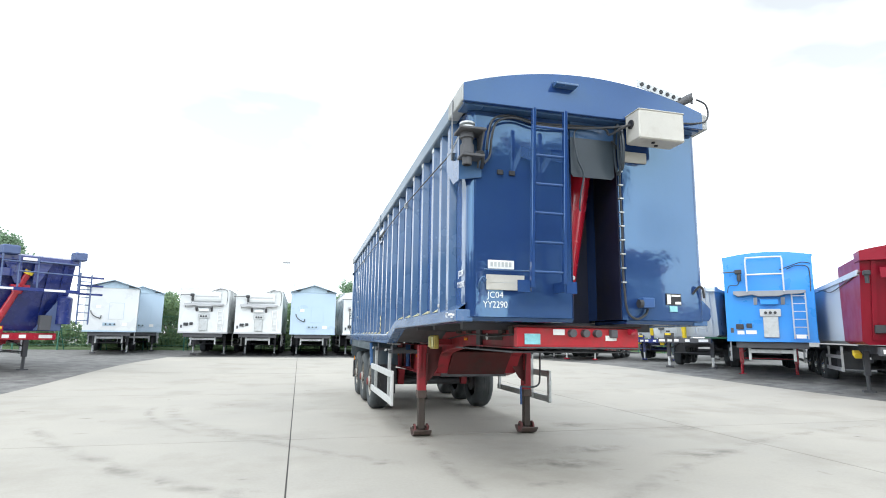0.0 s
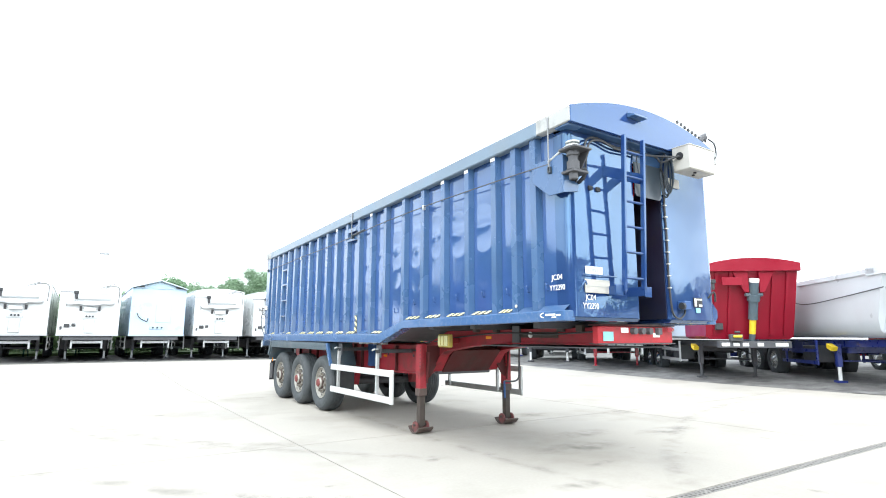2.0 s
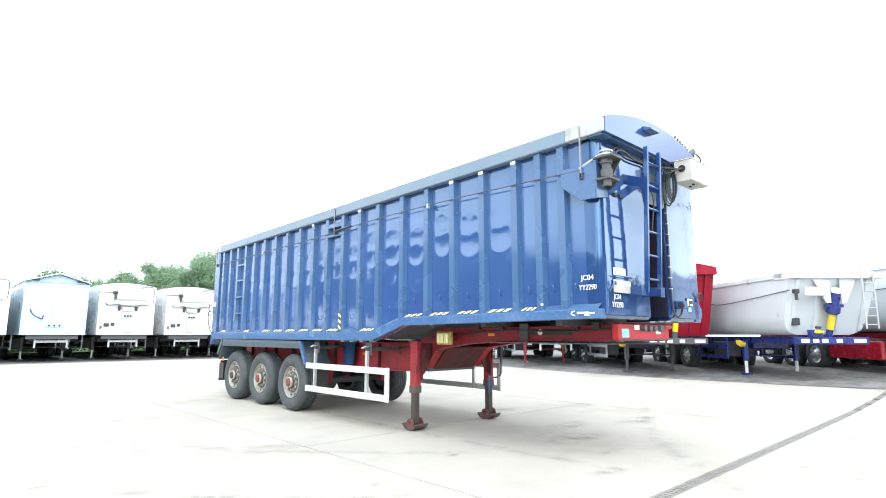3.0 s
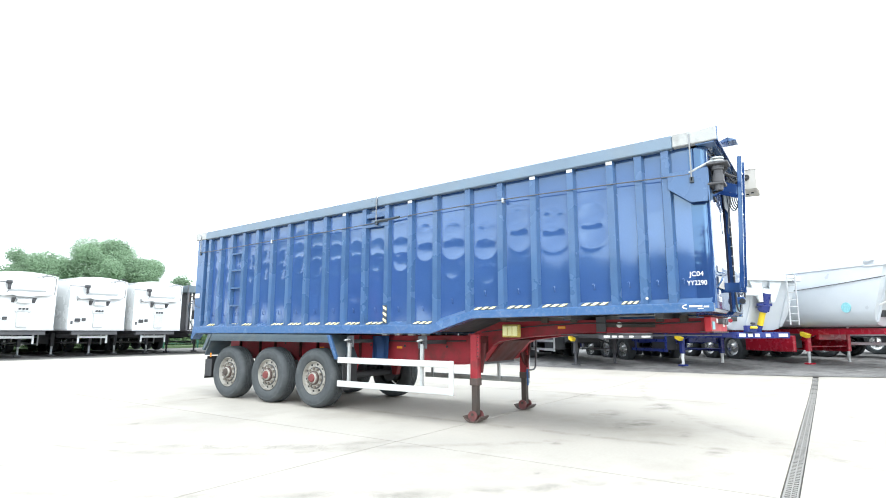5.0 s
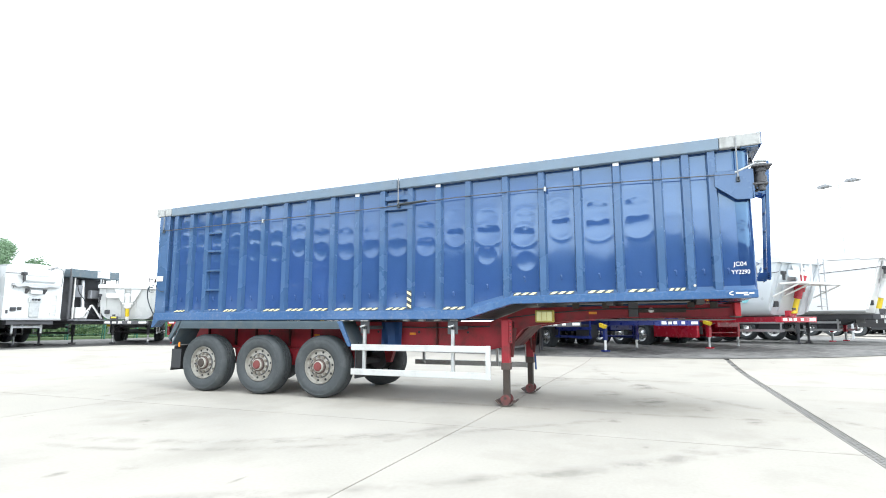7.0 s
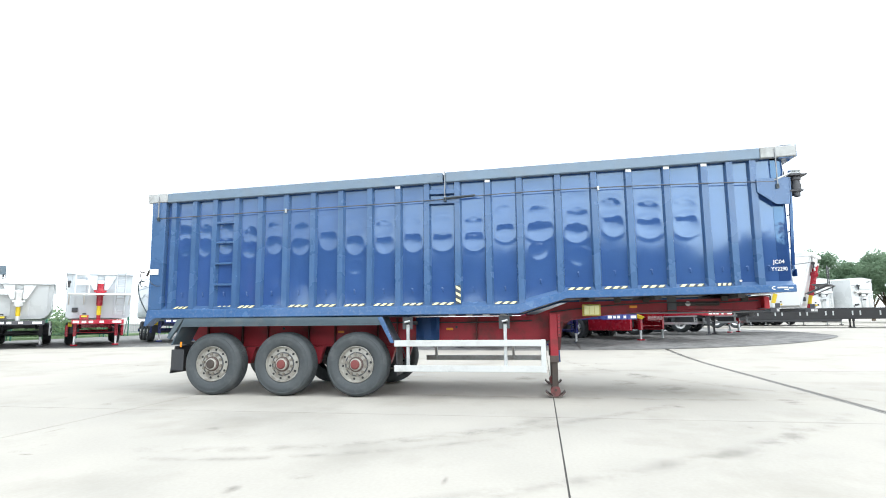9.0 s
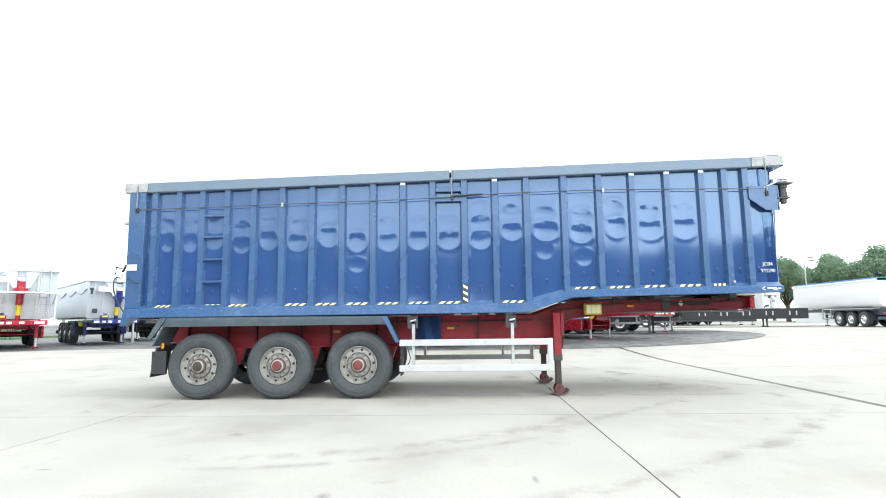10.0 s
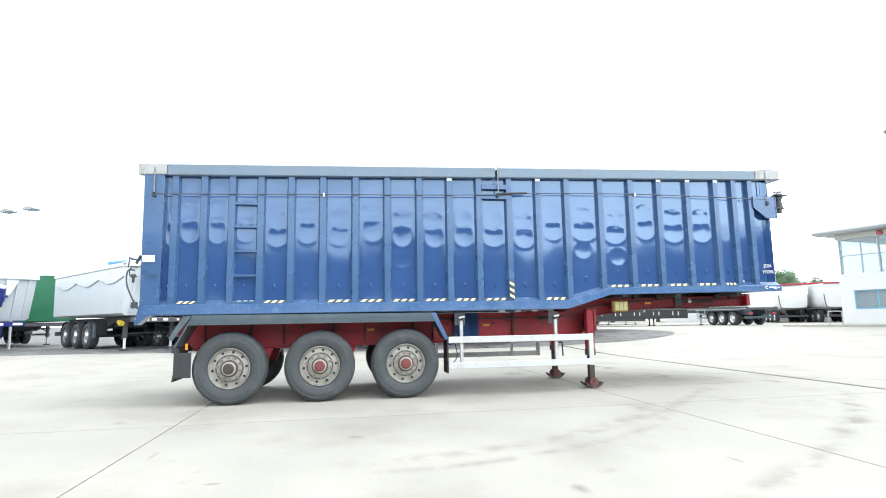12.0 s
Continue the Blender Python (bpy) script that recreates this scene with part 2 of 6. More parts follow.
def box(x0, x1, y0, y1, z0, z1, bevel=0.0, bm=None, taper=None):
    """A box; taper=(dx0, dx1, dy0, dy1) moves the top edges inwards."""
    bm = bm or bmesh.new()
    t = taper or (0, 0, 0, 0)
    v = [bm.verts.new(c) for c in (
        (x0, y0, z0), (x1, y0, z0), (x1, y1, z0), (x0, y1, z0),
        (x0 + t[0], y0 + t[2], z1), (x1 - t[1], y0 + t[2], z1), (x1 - t[1], y1 - t[3], z1), (x0 + t[0], y1 - t[3], z1))]
    fs = [bm.faces.new([v[i] for i in q]) for q in
          ((3, 2, 1, 0), (4, 5, 6, 7), (0, 1, 5, 4), (1, 2, 6, 5), (2, 3, 7, 6), (3, 0, 4, 7))]
    if bevel:
        edges = {e for f in fs for e in f.edges}
        bmesh.ops.bevel(bm, geom=list(edges), offset=bevel, segments=1, affect="EDGES", profile=0.5)
    return bm


def prism(points, axis, a, b, bm=None, bevel=0.0):
    """A polygon drawn in the two other axes, drawn out along axis from a to b."""
    bm = bm or bmesh.new()

    def at(p, q):
        return (q, p[0], p[1]) if axis == "x" else (p[0], q, p[1]) if axis == "y" else (p[0], p[1], q)
    lo = [bm.verts.new(at(p, a)) for p in points]
    hi = [bm.verts.new(at(p, b)) for p in points]
    fs = [bm.faces.new(lo), bm.faces.new(hi[::-1])]
    k = len(points)
    for i in range(k):
        fs.append(bm.faces.new((lo[i], hi[i], hi[(i + 1) % k], lo[(i + 1) % k])))
    bmesh.ops.recalc_face_normals(bm, faces=fs)
    if bevel:
        bmesh.ops.bevel(bm, geom=list({e for f in fs for e in f.edges}), offset=bevel, segments=1, affect="EDGES", profile=0.5)
    return bm


def rod(p, q, r, seg=10, bm=None, r2=None):
    """A round bar from p to q."""
    bm = bm or bmesh.new()
    p, q = Vector(p), Vector(q)
    d = q - p
    m = Matrix.Translation((p + q) / 2) @ d.to_track_quat("Z", "Y").to_matrix().to_4x4()
    bmesh.ops.create_cone(bm, cap_ends=True, segments=seg, radius1=r, radius2=r if r2 is None else r2, depth=d.length, matrix=m)
    return bm


def hose(points, r, seg=6, bm=None):
    """A round cable through the points, smoothed."""
    bm = bm or bmesh.new()
    pts = [Vector(p) for p in points]
    fine = []
    for i in range(len(pts) - 1):
        p0, p1, p2, p3 = pts[max(i - 1, 0)], pts[i], pts[i + 1], pts[min(i + 2, len(pts) - 1)]
        for k in range(6):
            t = k / 6
            fine.append(0.5 * ((2 * p1) + (p2 - p0) * t + (2 * p0 - 5 * p1 + 4 * p2 - p3) * t * t + (3 * p1 - p0 - 3 * p2 + p3) * t ** 3))
    fine.append(pts[-1])
    rings = []
    side = None
    for i, c in enumerate(fine):
        d = (fine[min(i + 1, len(fine) - 1)] - fine[max(i - 1, 0)]).normalized()
        if side is None:
            side = d.orthogonal().normalized()
        side = (side - d * side.dot(d)).normalized()
        up = d.cross(side)
        rings.append([bm.verts.new(c + r * (math.cos(a) * side + math.sin(a) * up)) for a in [2 * math.pi * k / seg for k in range(seg)]])
    for a, b in zip(rings, rings[1:]):
        for k in range(seg):
            bm.faces.new((a[k], a[(k + 1) % seg], b[(k + 1) % seg], b[k]))
    bm.faces.new(rings[0][::-1])
    bm.faces.new(rings[-1])
    return bm


def lathe(profile, centre, axis="x", seg=40, bm=None):
    """profile of (along, radius) turned round axis through centre."""
    bm = bm or bmesh.new()
    c = Vector(centre)
    rings = []
    for along, r in profile:
        ring = []
        for k in range(seg):
            a = 2 * math.pi * k / seg
            u, w = r * math.cos(a), r * math.sin(a)
            off = (along, u, w) if axis == "x" else (u, along, w) if axis == "y" else (u, w, along)
            ring.append(bm.verts.new(c + Vector(off)))
        rings.append(ring)
    for a, b in zip(rings, rings[1:]):
        for k in range(seg):
            bm.faces.new((a[k], a[(k + 1) % seg], b[(k + 1) % seg], b[k]))
    bmesh.ops.recalc_face_normals(bm, faces=bm.faces)
    return bm


def smoothstep(v):
    v = max(0.0, min(1.0, v))
    return v * v * (3 - 2 * v)


def height(x, y):
    """The yard rises very slightly away from the middle of the bay."""
    return 0.40 * smoothstep((math.hypot(x - 1.5, y - 9.0) - 8.0) / 13.0) * (1 - 0.55 * smoothstep((y - 16.0) / 14.0))


def lettering(text, size, mat, m, parent, name, squeeze=1.0):
    """Raised flat letters as one mesh."""
    cu = bpy.data.curves.new(name, "FONT")
    cu.body, cu.size, cu.extrude, cu.align_x = text, size, 0.001, "CENTER"
    tmp = bpy.data.objects.new(name, cu)
    me = bpy.data.meshes.new_from_object(tmp)
    bpy.data.objects.remove(tmp)
    me.transform(m @ Matrix.Diagonal((squeeze, 1, 1, 1)))
    me.transform(Matrix.Translation(-SHIFT[0]))
    me.materials.clear()
    me.materials.append(mat)
    ob = new(name, me)
    ob.parent = parent
    return ob

# ---------------------------------------------------------------- ground
def sheet(name, outline_fn, x0, x1, y0, y1, step, lift, mat, label):
    """A ground sheet on the yard's height, kept where outline_fn says so."""
    bm = bmesh.new()
    nx, ny = max(1, round((x1 - x0) / step)), max(1, round((y1 - y0) / step))
    vs = {}

    def v(i, j):
        if (i, j) not in vs:
            x, y = x0 + (x1 - x0) * i / nx, y0 + (y1 - y0) * j / ny
            vs[i, j] = bm.verts.new((x, y, height(x, y) + lift))
        return vs[i, j]
    for i in range(nx):
        for j in range(ny):
            if outline_fn is None or outline_fn(x0 + (x1 - x0) * (i + .5) / nx, y0 + (y1 - y0) * (j + .5) / ny):
                bm.faces.new((v(i, j), v(i + 1, j), v(i + 1, j + 1), v(i, j + 1)))
    return tagged(part(name, bm, mat), label, "ground", kind="structure")


gl = [-600, -300, -160, -100, -70] + [-50 + q for q in range(101)] + [70, 100, 160, 300, 600]
bm = bmesh.new()
gv = [[bm.verts.new((a + 2, b + 9, height(a + 2, b + 9) - 0.03)) for a in gl] for b in gl]
for j in range(len(gl) - 1):
    for i in range(len(gl) - 1):
        bm.faces.new((gv[j][i], gv[j][i + 1], gv[j + 1][i + 1], gv[j + 1][i]))
ground = tagged(part("ground", bm, M_ASPHALT, smooth=True), "worn grey asphalt yard running out to the trees", "ground", kind="structure")

JX = [-12.9, -6.4, 0.0, 6.55, 13.4]
ROWS_Y = [(-34.0, -26.4), (-26.4, -20.3), (-20.3, -14.2), (-14.2, -8.1), (-8.1, -2.05), (-2.05, 4.045), (4.17, 8.3), (8.3, 14.4), (14.4, 20.5), (20.5, 26.6), (26.6, 31.0)]


def slab_bm(x0, x1, y0, y1):
    """A cast slab with its sides, following the fall of the yard."""
    g = 0.008
    x0, x1, y0, y1 = x0 + g, x1 - g, y0 + g, y1 - g
    bm = bmesh.new()
    n = 6
    rows = []
    for j in range(n + 1):
        row = []
        for i in range(n + 1):
            x, y = x0 + (x1 - x0) * i / n, y0 + (y1 - y0) * j / n
            row.append(bm.verts.new((x, y, height(x, y))))
        rows.append(row)
    for j in range(n):
        for i in range(n):
            bm.faces.new((rows[j][i], rows[j][i + 1], rows[j + 1][i + 1], rows[j + 1][i]))
    rim = rows[0] + [r[-1] for r in rows[1:]] + rows[-1][-2::-1] + [r[0] for r in rows[-2:0:-1]]
    low = [bm.verts.new((p.co.x, p.co.y, p.co.z - 0.028)) for p in rim]
    for k in range(len(rim)):
        bm.faces.new((rim[k], low[k], low[(k + 1) % len(rim)], rim[(k + 1) % len(rim)]))
    return bm


pavement = tagged(new("pavement"), "pale concrete yard slabs with dark joints and tyre marks", "pavement", kind="structure")
for i in range(len(JX) - 1):
    for y0, y1 in ROWS_Y:
        if JX[i] < -6.5 and y0 > 8:
            continue
        part("slab", slab_bm(JX[i], JX[i + 1], y0, y1), M_CONCRETE, pavement, smooth=True)
for x in JX[1:-1]:
    for y0, y1 in ROWS_Y:
        bm = bmesh.new()
        n = 6
        q = [[bm.verts.new((x + dx, y0 + (y1 - y0) * k / n, height(x, y0 + (y1 - y0) * k / n) - 0.012)) for dx in (-.02, .02)] for k in range(n + 1)]
        for k in range(n):
            bm.faces.new((q[k][0], q[k][1], q[k + 1][1], q[k + 1][0]))
        part("joint_strip", bm, M_JOINT, pavement)
for y0, y1 in ROWS_Y[1:]:
    if y0 == 4.17:
        continue
    bm = bmesh.new()
    n = 16
    q = [[bm.verts.new((-6.4 + 19.8 * k / n, y0 + dy, height(-6.4 + 19.8 * k / n, y0) - 0.012)) for dy in (-.02, .02)] for k in range(n + 1)]
    for k in range(n):
        bm.faces.new((q[k][1], q[k][0], q[k + 1][0], q[k + 1][1]))
    part("joint_strip", bm, M_JOINT, pavement)

M_IRON = material("worn_cast_iron", (0.24, 0.232, 0.215), 0.7, 0.2, vary=0.2, grain=6, dirt=(0.26, 0.25, 0.23), dirt_amount=0.6, dirt_scale=6)
# slot drain across the yard
drain = tagged(new("drain_channel"), "cast iron grating over a drain channel in the concrete", "drain", kind="structure")
x = -6.4
while x < 13.3:
    x1 = min(x + 1.0, 13.4)
    bm = bmesh.new()
    for ya, yb in ((4.05, 4.064), (4.150, 4.165), (4.102, 4.112)):
        box(x + .003, x1 - .003, ya, yb, height(x, 4.1) - .025, height(x, 4.1) - .003, bm=bm)
    q = x + .03
    while q < x1 - .03:
        box(q, q + .034, 4.064, 4.150, height(x, 4.1) - .022, height(x, 4.1) - .005, bm=bm)
        q += .07
    part("grating", bm, M_IRON, drain)
    x = x1

# concrete apron beyond the parked tippers, with the asphalt island on it
apron = sheet("concrete_apron", None, 13.4, 133.4, -80, 7, 2.0, -0.004, M_CONCRETE, "pale concrete apron beyond the parked trailers")
edge_pts = [(13.4, 7.0), (13.45, 4.0), (14.0, 0.7), (15.2, -1.5), (16.9, -3.0), (18.8, -3.9), (21.5, -4.5), (26.0, -4.9), (34.0, -4.0), (60.0, 3.0)]
bm = bmesh.new()
fine = []
for i in range(len(edge_pts) - 1):
    p0, p1, p2, p3 = [Vector(edge_pts[max(0, min(len(edge_pts) - 1, i + o))]) for o in (-1, 0, 1, 2)]
    for k in range(8):
        t = k / 8
        fine.append(0.5 * ((2 * p1) + (p2 - p0) * t + (2 * p0 - 5 * p1 + 4 * p2 - p3) * t * t + (3 * p1 - p0 - 3 * p2 + p3) * t ** 3))
rows = []
for p in fine:
    row = []
    for k in range(9):
        x, y = p.x + (max(p.x, 24.0) + 6 - p.x) * k / 8, p.y + (7.0 - p.y) * k / 8
        row.append(bm.verts.new((x, y, height(x, y) + 0.012)))
    rows.append(row)
for a, b in zip(rows, rows[1:]):
    for k in range(8):
        bm.faces.new((a[k], b[k], b[k + 1], a[k + 1]))
bmesh.ops.recalc_face_normals(bm, faces=bm.faces)
if bm.faces[0].normal.z < 0:
    bmesh.ops.reverse_faces(bm, faces=bm.faces)
tagged(part("asphalt_island", bm, M_ASPHALT), "grey asphalt parking island with a rounded nose", "road", kind="structure")


# ---------------------------------------------------------------- the blue bulk trailer
XC, YC = 2.73, 9.8
SHIFT[0] = Vector((XC, YC, 0))
trailer = thing("bulk_tipping_trailer", "dark blue ribbed tipping trailer, red chassis, standing on landing legs", "trailer")
trailer.location = SHIFT[0]
POSTS = [14.93, 14.52, 14.12, 13.70, 13.25, 12.77, 12.27, 11.77, 11.255, 10.76, 10.27, 9.755, 9.25, 8.74, 8.13, 7.565, 7.03, 6.47, 5.92, 5.555, 5.225]
Y_FRONT, Y_REAR = 4.76, 15.34


def top_z(y):
    return 3.575 + (15.05 - y) * 0.0205


def rail_top(y):
    return 1.475 if y > 8.83 else 1.475 + 0.20 * (8.83 - y) / 0.78 if y > 8.05 else 1.675 + 0.010 * (8.05 - y)


def mirror(bm):
    """The same part on the far side of the trailer."""
    out = bm.copy()
    for v in out.verts:
        v.co.x = 2 * XC - v.co.x
    bmesh.ops.reverse_faces(out, faces=out.faces)
    return out


def both(name, bm, mat, parent, label="", smooth=False):
    other = mirror(bm)
    a = part(name, bm, mat, parent, label, smooth)
    part(name, other, mat, parent, label, smooth)
    return a


def dented_panel(ya, yb, seed):
    """One skin panel between two posts, pushed in by the load in a stack of shallow oval dents."""
    rng = random.Random(seed * 7 + 3)
    mid, w = (ya + yb) / 2, (yb - ya) / 2
    lift = 0.08 if mid < 9.0 else 0.0
    deep = 0.10 if mid < 5.95 else 1.0 if mid < 9.8 else 0.62
    z0 = 2.56 + lift + rng.uniform(-.05, .07)
    dents = [(mid + rng.uniform(-.02, .02), z0, deep * rng.uniform(.0058, .0082), w * rng.uniform(.46, .54), rng.uniform(.115, .135)),
             (mid + rng.uniform(-.03, .03), z0 + rng.uniform(.25, .29), deep * rng.uniform(.0045, .0075), w * rng.uniform(.44, .54), rng.uniform(.11, .13)),
             (mid + rng.uniform(-.03, .03), z0 + rng.uniform(.50, .56), deep * rng.uniform(.0015, .0035), w * rng.uniform(.46, .58), .13)]
    if rng.random() < 0.35:
        dents.append((mid + rng.uniform(-.04, .04), z0 - rng.uniform(.30, .40), deep * rng.uniform(.0025, .0050), w * rng.uniform(.34, .46), rng.uniform(.09, .12)))
    lean = rng.uniform(-.0022, .0022)
    nu, nv = 28, 108
    bm = bmesh.new()
    rows = []
    for j in range(nv + 1):
        row = []
        for i in range(nu + 1):
            y = ya + (yb - ya) * i / nu
            zb, zt = rail_top(y) + 0.03, top_z(y) - 0.10
            z = zb + (zt - zb) * j / nv
            edge = smoothstep(4 * i / nu) * smoothstep(4 * (nu - i) / nu) * smoothstep(5 * j / nv) * smoothstep(5 * (nv - j) / nv)
            d = 0.0035 * noise.noise(Vector((seed * 3.1, y * 1.2, z * 1.2))) + 0.0005 * noise.noise(Vector((seed * 1.7, y * 4.5, z * 2.6)))
            d += lean * (y - mid) / w * (z - 2.4)
            for cy, cz, depth, ry, rz in dents:
                q = ((y - cy) / ry) ** 2 + ((z - cz) / rz) ** 2
                r = math.sqrt(q)
                d += depth * (0.68 * math.exp(-q ** 1.4) - 0.26 * math.exp(-((r - 1.37) / .31) ** 2))
            row.append(bm.verts.new((1.505 + edge * d, y, z)))
        rows.append(row)
    for j in range(nv):
        for i in range(nu):
            bm.faces.new((rows[j][i], rows[j][i + 1], rows[j + 1][i + 1], rows[j + 1][i]))
    bmesh.ops.recalc_face_normals(bm, faces=bm.faces)
    if bm.faces[0].normal.x > 0:
        bmesh.ops.reverse_faces(bm, faces=bm.faces)
    return bm


bounds = [15.08] + POSTS + [4.96]
for k in range(len(bounds) - 1):
    pb = dented_panel(bounds[k + 1], bounds[k], k)
    both("side_panel", pb, M_BLUE, trailer, smooth=True)

# posts: hat sections standing on the bottom rail
for k, y in enumerate(POSTS):
    zb, zt = rail_top(y) - 0.01, top_z(y) - 0.12
    w, b = 0.045, 0.068
    bm = prism([(1.432, y - w), (1.432, y + w), (1.50, y + b), (1.52, y + b), (1.52, y - b), (1.50, y - b)], "z", zb, zt)
    both("side_post", bm, M_BLUE_POST, trailer)
    # caught light on some post caps, painted as pale end plates under the sheet
    if k in (9, 12, 16, 17, 18):
        both("post_cap_glint", box(1.424, 1.4315, y - 0.042, y + 0.042, zt - .098, zt - .052, 0.002), M_WHITE, trailer)


# inner liner walls, floor and tailgate
part("inner_wall", box(1.53, 1.56, 5.5, 15.2, 1.73, 3.5), M_BLUE_POST, trailer)
part("inner_wall", box(3.90, 3.93, 5.5, 15.2, 1.73, 3.5), M_BLUE_POST, trailer)
part("floor_pan", prism([(5.49, 1.63), (8.05, 1.60), (8.8, 1.36), (15.2, 1.36), (15.2, 1.44), (8.75, 1.44), (8.1, 1.66), (5.49, 1.70)], "x", 1.57, 3.83), M_DARK, trailer)
part("tailgate", box(1.55, 3.85, 15.24, 15.32, 1.30, 3.45, 0.01), M_BLUE_POST, trailer)

# bottom rail with sloping ledge
rail = [(Y_FRONT + .02, 1.60), (8.05, 1.56), (8.80, 1.335), (15.30, 1.325), (15.30, 1.475), (8.83, 1.475), (8.05, 1.675), (Y_FRONT + .02, 1.708)]
both("bottom_rail", prism(rail, "x", 1.40, 1.56, bevel=0.008), M_BLUE_RAIL, trailer)
ledge = bmesh.new()
pts = [4.80, 8.05, 8.83, 15.08]
lo = [ledge.verts.new((1.425, y, rail_top(y) + 0.002)) for y in pts]
hi = [ledge.verts.new((1.512, y, rail_top(y) + 0.065)) for y in pts]
for i in range(3):
    ledge.faces.new((lo[i], hi[i], hi[i + 1], lo[i + 1]))
bmesh.ops.recalc_face_normals(ledge, faces=ledge.faces)
both("rail_ledge", ledge, M_BLUE_POST, trailer)

# rear corner post, splayed foot
both("rear_corner_post", prism([(15.08, 1.475), (15.34, 1.475), (15.40, 1.19), (15.36, 1.19), (15.20, 1.33), (15.08, 1.33)], "x", 1.405, 1.60), M_BLUE_POST, trailer)
both("rear_corner_post", prism([(15.08, 1.475), (15.34, 1.475), (15.36, 3.46), (15.08, 3.46)], "x", 1.41, 1.62, bevel=0.006), M_BLUE_POST, trailer)
both("hinge_plate", box(1.395, 1.405, 15.16, 15.33, 2.10, 2.20), M_WHITE, trailer, "white reflective hinge plate")
both("tail_latch", rod((1.44, 15.42, 2.08), (1.44, 15.36, 2.20), 0.02), M_RUST, trailer)

# cover sheet along the top
M_SHEETEND = material("dirty_white_sheet", (0.40, 0.41, 0.40), 0.6, vary=0.15, grain=5, dirt=(0.2, 0.2, 0.19), dirt_amount=0.6, dirt_scale=6)
for ya, yb in ((15.05, 9.985), (9.945, 5.12)):
    both("sheet_flap", prism([(ya, top_z(ya) - .17), (ya, top_z(ya)), (yb, top_z(yb)), (yb, top_z(yb) - .17)], "x", 1.395, 1.50, bevel=0.012), M_SHEET, trailer, "faded blue-grey cover sheet flap")
for ya, yb in ((15.44, 15.053), (5.117, 4.62)):
    both("sheet_end", prism([(ya, top_z(ya) - .16), (ya, top_z(ya) + .004), (yb, top_z(yb) + .004), (yb, top_z(yb) - .16)], "x", 1.392, 1.50, bevel=0.008), M_SHEETEND, trailer, "dirty white sheet end")
cover = bmesh.new()
grid = []
for j, y in enumerate((15.44, 12.5, 10.0, 7.5, 4.62)):
    grid.append([cover.verts.new((XC + 1.25 * u, y, top_z(y) - 0.02 + 0.14 * (1 - u * u))) for u in [q / 8 - 1 for q in range(17)]])
for a, b in zip(grid, grid[1:]):
    for i in range(16):
        cover.faces.new((a[i], a[i + 1], b[i + 1], b[i]))
bmesh.ops.recalc_face_normals(cover, faces=cover.faces)
part("cover_sheet", cover, M_SHEET, trailer, smooth=True)

# front wall: two bulging halves and a deep recess for the ram
def front_half(x0, x1):
    r = 0.085
    left = x0 < XC
    xo, xi, s = (x0, x1, 1) if left else (x1, x0, -1)
    pts = [(xo + s * .08, 5.5), (xo + s * .08, 4.965), (xo, 4.965)] + [(xo + s * (r - r * math.cos(a)), Y_FRONT + r - r * math.sin(a)) for a in [math.pi / 2 * q / 7 for q in range(8)]]
    pts += [(xi - s * 0.03, Y_FRONT), (xi, Y_FRONT + 0.03), (xi + s * 0.02, 5.5)]
    return prism(pts if left else pts[::-1], "z", 1.645, 3.60)


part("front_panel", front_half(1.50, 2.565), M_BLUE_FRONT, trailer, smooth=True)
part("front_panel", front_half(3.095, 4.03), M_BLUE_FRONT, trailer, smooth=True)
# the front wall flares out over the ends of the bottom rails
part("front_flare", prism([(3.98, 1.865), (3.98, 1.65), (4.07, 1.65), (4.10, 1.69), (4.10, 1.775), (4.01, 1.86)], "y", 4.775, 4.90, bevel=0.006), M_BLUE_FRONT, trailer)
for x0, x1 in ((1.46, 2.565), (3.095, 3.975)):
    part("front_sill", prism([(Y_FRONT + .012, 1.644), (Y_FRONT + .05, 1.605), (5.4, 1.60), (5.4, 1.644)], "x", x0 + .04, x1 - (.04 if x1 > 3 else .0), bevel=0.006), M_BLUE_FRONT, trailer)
part("recess_top", box(2.56, 3.10, 4.768, 4.80, 3.42, 3.62), M_BLUE_POST, trailer)
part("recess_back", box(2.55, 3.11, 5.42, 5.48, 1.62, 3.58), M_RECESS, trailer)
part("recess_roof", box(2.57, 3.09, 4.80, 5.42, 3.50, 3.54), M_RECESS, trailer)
# dark lining plates added over the blue walls to hold the recess's shade
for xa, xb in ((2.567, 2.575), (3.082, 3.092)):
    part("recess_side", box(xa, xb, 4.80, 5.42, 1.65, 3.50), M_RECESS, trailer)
part("ram_cover", rod((2.88, 5.14, 3.5), (2.63, 5.14, 1.75), 0.15, 20, r2=0.09), M_GLOSS_RED, trailer, "red hoist ram in the recess", True)
part("ram_nut", rod((2.67, 5.07, 2.06), (2.68, 4.99, 2.06), 0.022, 8), M_GALV, trailer)
part("rubber_flap", prism([(2.545, 3.06), (2.57, 3.03), (2.99, 3.03), (3.02, 3.06), (3.02, 3.43), (2.545, 3.43)], "y", 4.735, 4.747), M_DULLPANEL, trailer, "grey rubber flap over the recess")

